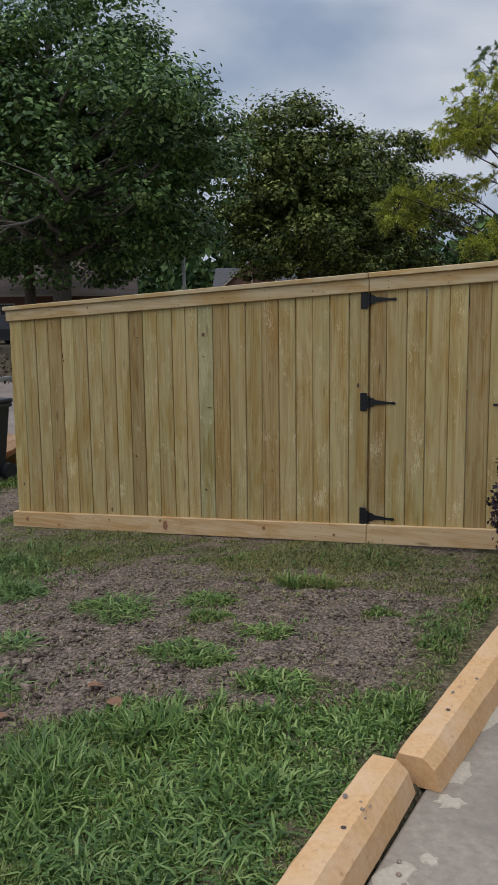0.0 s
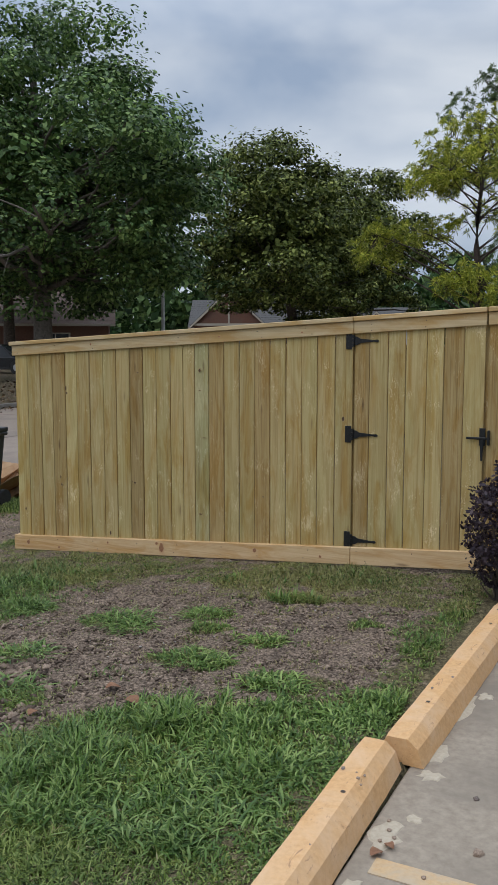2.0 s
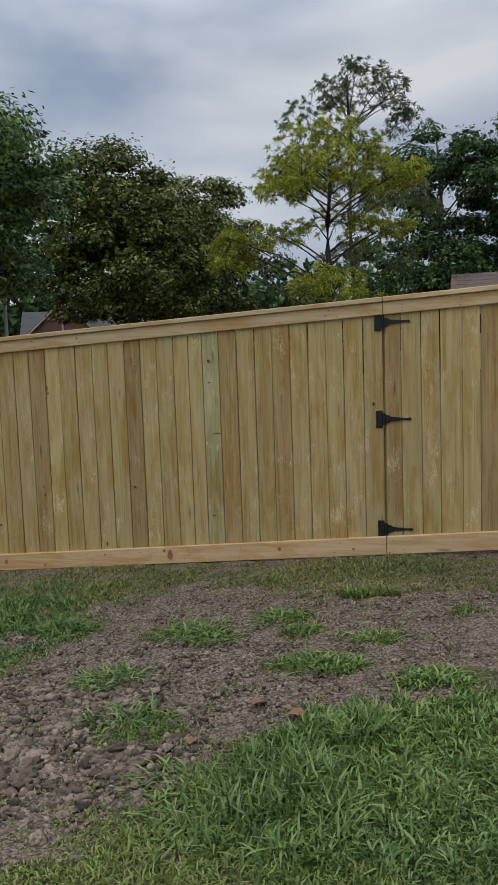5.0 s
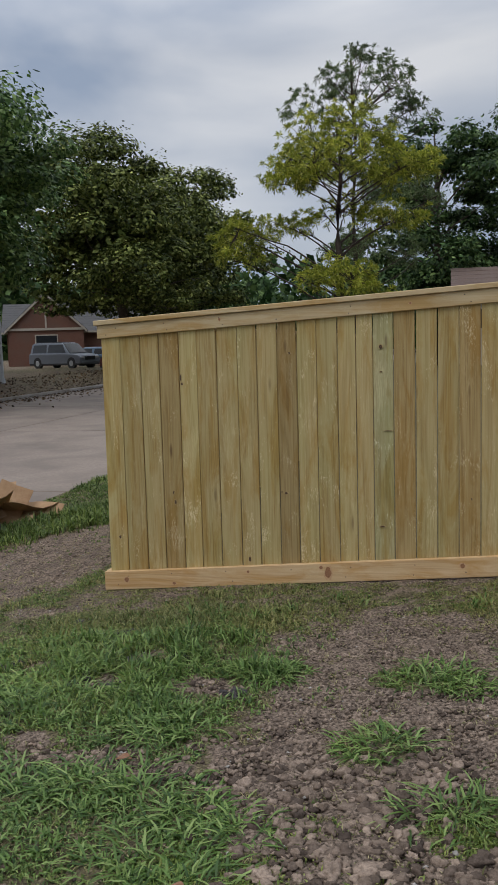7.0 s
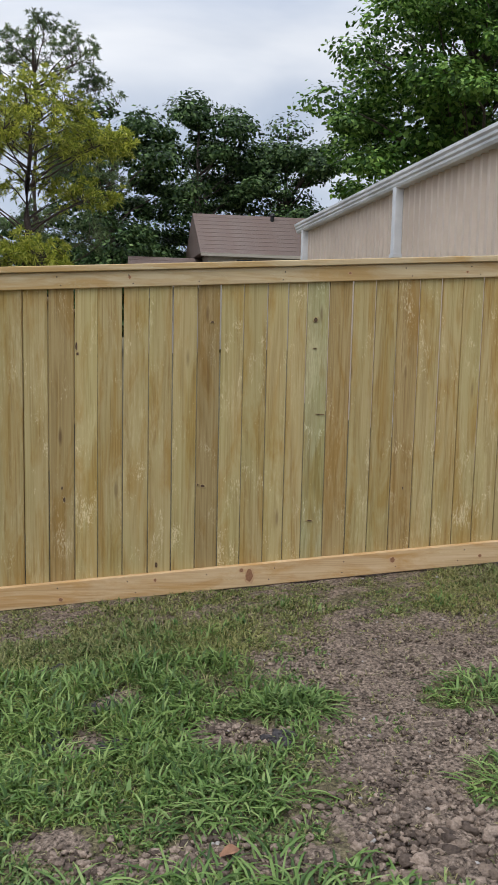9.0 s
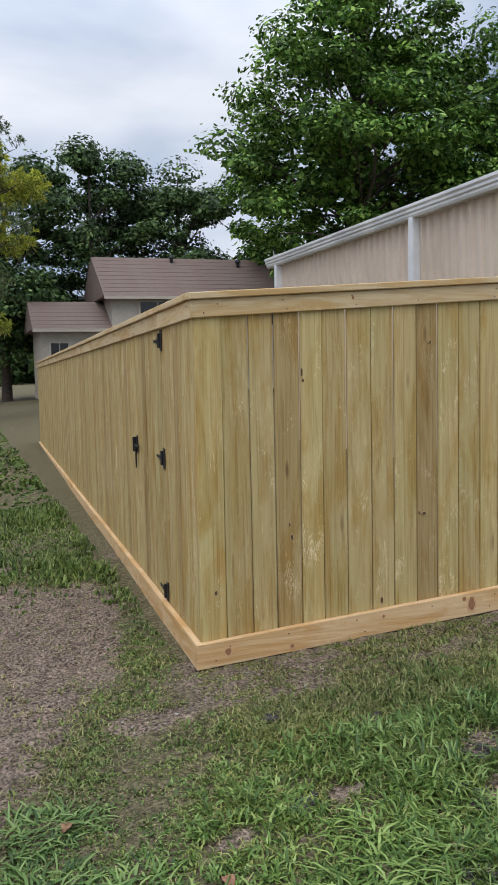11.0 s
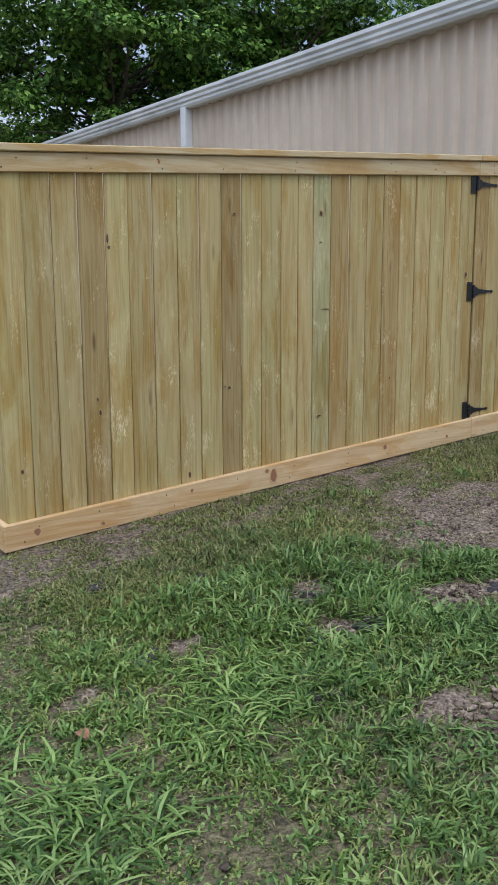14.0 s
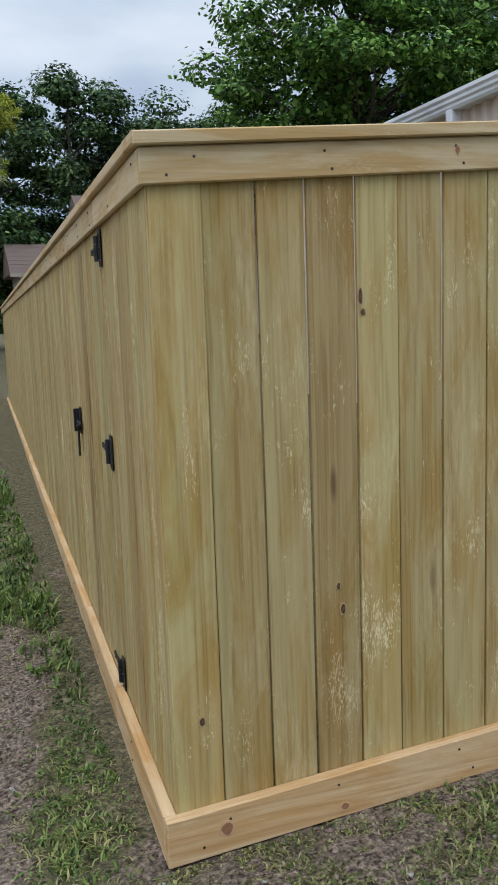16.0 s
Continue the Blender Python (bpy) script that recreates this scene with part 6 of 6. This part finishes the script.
def blades(n, x0, x1, y0, y1, length, width, power, seed, mat, name, label, invert=False, flat=0.0, per=5, spread=0.013):
    r = np.random.default_rng(seed)
    # tufts: each has a root and several blades that fan out of it
    x, y = r.uniform(x0, x1, n), r.uniform(y0, y1, n)
    cov = lawn(x, y)
    keep = (r.uniform(0, 1, n) < ((1 - cov) * 0.5 + 0.12 if invert else cov ** power)) & grass_ok(x, y)
    x, y, cov = x[keep], y[keep], cov[keep]
    n = len(x) * per
    x = np.repeat(x, per) + r.normal(0, spread, n)
    y = np.repeat(y, per) + r.normal(0, spread, n)
    cov = np.repeat(cov, per)
    keep = grass_ok(x, y)
    x, y, cov = x[keep], y[keep], cov[keep]
    n = len(x)
    z = ground_z(x, y) - 0.004
    tall = np.clip(0.75 + 0.55 * wave_noise(x, y, 2.4, 51) + 0.3 * wave_noise(x, y, 7.0, 52), 0.35, 1.75)
    tall = np.where(invert, 0.8, tall)
    L = length * r.uniform(0.5, 1.25, n) * tall * (0.55 + 0.45 * cov if not invert else 1)
    a = r.uniform(0, 2 * np.pi, n)
    lean = np.clip(r.normal(0.75 + flat, 0.32, n), 0.1, 1.5)
    dx, dy = np.cos(a), np.sin(a)
    w = width * r.uniform(0.7, 1.3, n) * 0.5
    wx, wy = -dy * w, dx * w
    m1 = L * 0.5
    px, py, pz = x + dx * np.sin(lean * 0.55) * m1, y + dy * np.sin(lean * 0.55) * m1, z + np.cos(lean * 0.55) * m1
    t2 = np.minimum(lean * 1.45, 1.72)
    qx, qy, qz = px + dx * np.sin(t2) * m1, py + dy * np.sin(t2) * m1, np.maximum(pz + np.cos(t2) * m1, z + 0.006)
    v = np.empty((n, 5, 3), np.float32)
    v[:, 0] = np.stack([x - wx * 0.7, y - wy * 0.7, z], 1)
    v[:, 1] = np.stack([x + wx * 0.7, y + wy * 0.7, z], 1)
    v[:, 2] = np.stack([px - wx, py - wy, pz], 1)
    v[:, 3] = np.stack([px + wx, py + wy, pz], 1)
    v[:, 4] = np.stack([qx, qy, qz], 1)
    b = np.arange(n)[:, None] * 5
    tri = np.concatenate([b + [0, 1, 3], b + [0, 3, 2], b + [2, 3, 4]], 0)
    return tagged(new(name, fast_mesh(name, v.reshape(-1, 3), tri, mat)), label, "grass", kind="stuff")


blades(58000, -8.2, -0.9, 1.6, 7.5, 0.062, 0.0068, 1.4, 61, GRASS, "grass", "low broad-bladed green lawn grass in uneven mats", flat=0.36)
blades(2000, -2.35, -0.9, 2.2, 3.75, 0.115, 0.0095, 2.2, 67, GRASS_LUSH, "tall_grass", "taller arching tufts of green grass", flat=0.22, per=11, spread=0.022)
blades(4200, -8.2, -3.6, 2.4, 5.2, 0.100, 0.0095, 2.2, 68, GRASS_LUSH, "tall_grass", "taller arching tufts of green grass", flat=0.42, per=9, spread=0.020)
blades(1500, -4.7, -1.0, 3.3, 6.0, 0.105, 0.0085, 2.0, 69, GRASS_LUSH, "tall_grass", "scattered green grass tufts on bare soil", flat=0.20, per=9, spread=0.018)
blades(6500, -8.2, -0.9, -4.0, 1.65, 0.10, 0.020, 0.8, 66, GRASS, "grass", "green lawn grass beside the parking lot")
blades(9000, -8.2, -5.5, 7.5, 13.0, 0.10, 0.012, 1.2, 62, GRASS, "grass", "green verge grass along the street fence")
blades(4200, -8.2, -5.2, 13.0, 34.0, 0.11, 0.045, 0.5, 63, GRASS, "grass", "green verge grass farther along the street")
blades(10000, -8.2, -0.9, 1.6, 9.0, 0.065, 0.005, 0.5, 64, GRASS_DRY, "dry_grass", "dry straw-coloured grass lying on the soil", flat=0.5)
blades(9000, -8.2, -0.9, 1.6, 9.0, 0.050, 0.004, 1.0, 65, GRASS_DRY, "straw", "loose straw scattered on bare soil", invert=True, flat=0.75)
blades(9000, -5.6, -1.0, 5.2, 6.24, 0.066, 0.0060, 0.35, 70, GRASS_OLIVE, "yellowing_grass", "yellowing trampled grass along the foot of the fence", flat=0.35)
blades(2600, -3.2, -0.95, 5.3, 6.22, 0.060, 0.0055, 0.2, 71, GRASS_DRY, "dry_grass", "dry trampled grass along the foot of the fence", flat=0.55)
blades(3200, -8.2, -4.9, 4.8, 6.6, 0.062, 0.0060, 0.6, 74, GRASS_OLIVE, "yellowing_grass", "yellowing trampled grass near the fence corner", flat=0.40)
blades(7400, -4.0, -0.9, 1.6, 3.2, 0.066, 0.0066, 0.7, 77, GRASS_FRESH, "fresh_grass", "short fresh yellow-green grass beside the parking stop", flat=0.30, per=7, spread=0.018)
blades(2600, -8.2, -4.6, 3.4, 5.4, 0.070, 0.0065, 1.2, 78, GRASS_FRESH, "fresh_grass", "short fresh yellow-green grass near the sign", flat=0.35)

# coarse arching clumps: x, y, half width
MOUNDS = ((-2.16, 2.65, 0.17), (-1.98, 2.80, 0.13), (-1.99, 2.33, 0.18), (-1.62, 2.36, 0.16), (-1.65, 2.74, 0.17), (-1.54, 3.00, 0.14), (-1.28, 2.69, 0.17), (-1.16, 2.95, 0.13), (-1.24, 2.45, 0.15), (-1.87, 3.14, 0.15), (-1.12, 3.48, 0.12),
          (-2.35, 2.45, 0.18), (-2.55, 2.72, 0.16), (-1.62, 3.76, 0.13), (-6.40, 4.13, 0.19), (-6.17, 4.21, 0.20), (-6.06, 4.02, 0.20), (-6.29, 3.86, 0.19), (-6.64, 5.03, 0.18), (-6.45, 5.05, 0.14), (-6.54, 4.62, 0.17),
          (-4.23, 3.37, 0.20), (-3.97, 3.22, 0.17), (-3.78, 3.12, 0.13), (-4.06, 2.94, 0.20), (-3.86, 2.80, 0.15), (-3.12, 4.52, 0.19), (-2.94, 4.40, 0.13), (-3.32, 3.80, 0.15), (-3.02, 3.27, 0.18), (-4.57, 4.38, 0.15), (-4.40, 4.65, 0.14),
          (-4.46, 3.90, 0.16), (-4.00, 4.60, 0.15), (-4.74, 3.36, 0.20), (-4.52, 3.42, 0.18), (-4.95, 3.44, 0.18), (-4.64, 4.33, 0.15), (-4.26, 3.92, 0.17), (-3.90, 4.57, 0.12), (-5.41, 4.28, 0.17), (-5.38, 4.46, 0.15), (-5.20, 4.20, 0.18),
          (-5.54, 4.17, 0.17), (-5.03, 4.36, 0.15), (-6.28, 4.52, 0.15), (-2.62, 4.78, 0.12), (-2.27, 3.98, 0.14), (-2.09, 3.97, 0.09), (-1.97, 4.36, 0.10))


def grass_mounds(seed, per):
    """Long blades that rise from each clump's heart and arch outward to the ground all round it."""
    r = np.random.default_rng(seed)
    m = np.repeat(np.array(MOUNDS), per, 0)
    n = len(m)
    a, q = r.uniform(0, 2 * np.pi, n), r.uniform(0, 1, n) ** 0.6
    x, y = m[:, 0] + np.cos(a) * q * m[:, 2] * 1.25, m[:, 1] + np.sin(a) * q * m[:, 2] * 1.0
    keep = grass_ok(x, y)
    m, x, y, a, q = m[keep], x[keep], y[keep], a[keep], q[keep]
    n = len(m)
    a = a + r.normal(0, 1.0, n)
    L = r.uniform(0.45, 1.2, n) * (0.050 + 0.55 * m[:, 2])
    rise = np.clip(r.normal(1.15, 0.25, n) - 0.55 * q, 0.15, 1.5)
    w, z = r.uniform(0.0032, 0.0058, n), ground_z(x, y) - 0.006
    dx, dy = np.cos(a), np.sin(a)
    rows = []
    for t, wide in ((0.0, 0.7), (0.4, 1.0), (0.75, 0.75), (1.0, 0.0)):
        out, up = L * t * np.cos(rise * (1 - 0.35 * t)), L * (t * np.sin(rise) - 0.75 * t * t * np.sin(rise))
        px, py, pz = x + dx * out, y + dy * out, np.maximum(z + up, z + 0.004 + 0.010 * t)
        rows.append(np.stack([px - dy * w * wide, py + dx * w * wide, pz], 1))
        if wide:
            rows.append(np.stack([px + dy * w * wide, py - dx * w * wide, pz], 1))
    v = np.stack(rows, 1)
    b = np.arange(n)[:, None] * 7
    tri = np.concatenate([b + k for k in ([0, 1, 3], [0, 3, 2], [2, 3, 5], [2, 5, 4], [4, 5, 6])], 0)
    tagged(new("grass_clumps", fast_mesh("grass_clumps", v.reshape(-1, 3), tri, GRASS_LUSH)), "coarse arching clumps of long green grass", "grass", kind="stuff")


grass_mounds(91, 150)

# leaf litter on the far verge and in its gutter
r_l = np.random.default_rng(15)
lx, ly = FAR_X + r_l.normal(-0.7, 1.3, 6500), r_l.uniform(22, 80, 6500)
lit_c = np.stack([lx, ly, np.maximum(ground_z(lx, ly), np.where(lx > FAR_X, ROAD_Z, -1)) + 0.03], 1)
lit_v, lit_f = leaves(lit_c, np.full((len(lit_c), 3), 0.05), 1, 0.13, 0.6, 0.0, 16, 0.8)
tagged(new("leaf_litter", fast_mesh("leaf_litter", lit_v, lit_f, LITTER)), "brown fallen leaves along the far kerb", "leaves", kind="stuff")


# ---- clods, gravel, leaves ----
def scatter_lumps(name, label, spots, radii, mat, seed, level):
    r = np.random.default_rng(seed)
    kinds = []
    for k in range(6):
        bm = bmesh.new()
        bmesh.ops.create_icosphere(bm, subdivisions=level, radius=1)
        bm.verts.ensure_lookup_table()
        co = np.array([v.co[:] for v in bm.verts])
        fc = np.array([[v.index for v in f.verts] for f in bm.faces])
        bm.free()
        n = np.array([noise.noise(Vector(c) * 1.3 + Vector((k * 7.0, 0, 0))) + 0.6 * noise.noise(Vector(c) * 3.1 + Vector((0, k * 5.0, 0))) for c in co])
        kinds.append((co * (1 + 0.85 * n)[:, None], fc))
    V, F, base = [], [], 0
    for (x, y), rad in zip(spots, radii):
        co, fc = kinds[r.integers(6)]
        a = r.uniform(0, 6.28)
        sc = np.array([r.uniform(0.65, 1.4), r.uniform(0.65, 1.4), r.uniform(0.5, 0.9)]) * rad
        p = co * sc
        p = np.stack([p[:, 0] * np.cos(a) - p[:, 1] * np.sin(a), p[:, 0] * np.sin(a) + p[:, 1] * np.cos(a), p[:, 2]], 1)
        V.append(p + [x, y, float(ground_z(x, y)) + rad * 0.25])
        F.append(fc + base)
        base += len(co)
    return tagged(new(name, fast_mesh(name, np.concatenate(V), np.concatenate(F), mat)), label, "soil", kind="stuff")


def bare_spots(n, x0, x1, y0, y1, seed, power=1.5):
    r = np.random.default_rng(seed)
    x, y = r.uniform(x0, x1, n), r.uniform(y0, y1, n)
    k = (r.uniform(0, 1, n) < (1 - lawn(x, y)) ** power) & grass_ok(x, y)
    return np.stack([x[k], y[k]], 1)


r_c = np.random.default_rng(70)
heap = np.concatenate([np.stack([r_c.normal(-3.25, 0.50, 2300), r_c.normal(3.15, 0.52, 2300)], 1),
                       np.stack([r_c.uniform(-5.0, -3.6, 900), 3.60 + r_c.normal(0, 0.13, 900)], 1), np.stack([r_c.normal(-4.5, 0.30, 600), r_c.normal(4.4, 0.30, 600)], 1)])
heap = heap[(heap[:, 0] < -1.2) & (heap[:, 1] < 6.0) & (r_c.uniform(0, 1, len(heap)) > 0.2 + 0.75 * lawn(heap[:, 0], heap[:, 1]))]
inner = np.hypot((heap[:, 0] + 3.3) / 0.75, (heap[:, 1] - 3.0) / 0.7) < 1
scatter_lumps("clay_clods", "crumbly grey-brown clay clods heaped on the soil", heap, np.minimum(r_c.gamma(1.8, 0.0068, len(heap)) + 0.004, np.where(inner, 0.024, 0.014)), CLOD_MIX, 71, 2)
big = np.stack([r_c.normal(-3.28, 0.32, 34), r_c.normal(2.90, 0.22, 34)], 1)
scatter_lumps("large_clods", "fist-sized broken clay clods lying on the soil", big, 0.018 + 0.026 * r_c.uniform(0, 1, len(big)) ** 2, CLOD_MIX, 77, 3)
sp = np.concatenate([bare_spots(15000, -8.0, -1.0, 2.0, 9.0, 72), bare_spots(16000, -4.6, -1.1, 2.4, 5.7, 78)])
scatter_lumps("soil_crumbs", "fine clay crumbs and gravel over bare soil", sp, np.minimum(r_c.gamma(1.6, 0.0026, len(sp)) + 0.0025, np.where(sp[:, 1] < 4.4, 0.013, 0.009)), CLOD_MIX, 73, 1)
sp = bare_spots(1500, -8.0, -1.0, 2.5, 9.0, 74)
scatter_lumps("pale_gravel", "small pale stones scattered over the soil", sp, np.minimum(r_c.gamma(2.0, 0.0022, len(sp)) + 0.0025, 0.009), STONE_PALE, 75, 1)
dark = []
for cx, cy in ((-5.03, 5.22), (-5.40, 5.45), (-4.70, 4.55), (-4.45, 4.82), (-4.78, 4.78), (-5.55, 4.75), (-4.1, 4.3), (-5.2, 4.1), (-4.96, 4.86), (-5.02, 4.49), (-4.74, 4.40)):
    for _ in range(14):
        dark.append((cx + r_c.normal(0, 0.035), cy + r_c.normal(0, 0.035)))
scatter_lumps("damp_clods", "dark damp clods lying in the grass", dark, np.minimum(r_c.gamma(2.0, 0.006, len(dark)) + 0.009, 0.030), SOIL_DARK, 76, 2)


def dead_leaf(x, y, size, turn, seed, level=None):
    bm = bmesh.new()
    bmesh.ops.create_grid(bm, x_segments=6, y_segments=4, size=0.5)
    r = random.Random(seed)
    for v in bm.verts:
        t = v.co.x + 0.5
        v.co.y *= 0.75 * math.sin(math.pi * min(0.97, t + 0.03)) ** 0.7
        v.co.z = 0.25 * abs(v.co.y) + 0.12 * math.sin(t * 4) + r.uniform(-0.03, 0.03)
        v.co *= size
    g = bmesh.ops.extrude_face_region(bm, geom=bm.faces[:])
    bmesh.ops.translate(bm, vec=(0, 0, 0.0012), verts=[e for e in g["geom"] if isinstance(e, bmesh.types.BMVert)])
    o = part("dead_leaf", bm, DEAD_LEAF)
    o.matrix_basis = pose(x, y, float(ground_z(x, y)) + 0.02 if level is None else level, 0, 0, turn)
    tagged(o, "curled red-brown dead leaf on the soil", "leaf", "dead leaves")


for k, (x, y, s) in enumerate(((-2.2, 3.31, 0.10), (-2.42, 3.45, 0.08), (-2.62, 3.05, 0.07), (-3.9, 2.75, 0.08), (-4.4, 3.6, 0.07), (-6.4, 5.0, 0.06), (-5.95, 4.42, 0.06))):
    dead_leaf(x, y, s, 47 * k, k)
dead_leaf(-0.655, 2.50, 0.055, 60, 21, SLAB_Z + 0.010)
dead_leaf(-0.630, 2.56, 0.045, 150, 22, SLAB_Z + 0.010)
for k, (x, y, r) in enumerate(((-0.815, 2.76, 0.008), (-0.800, 2.79, 0.006), (-0.790, 2.72, 0.005), (-0.835, 2.80, 0.005), (-0.810, 2.28, 0.004), (-0.85, 1.62, 0.006))):
    lump("clod", x, y, SLAB_Z + 0.1165, r, CLOD_MIX, 30 + k, "crumb of dry clay on the parking stop", "clod")
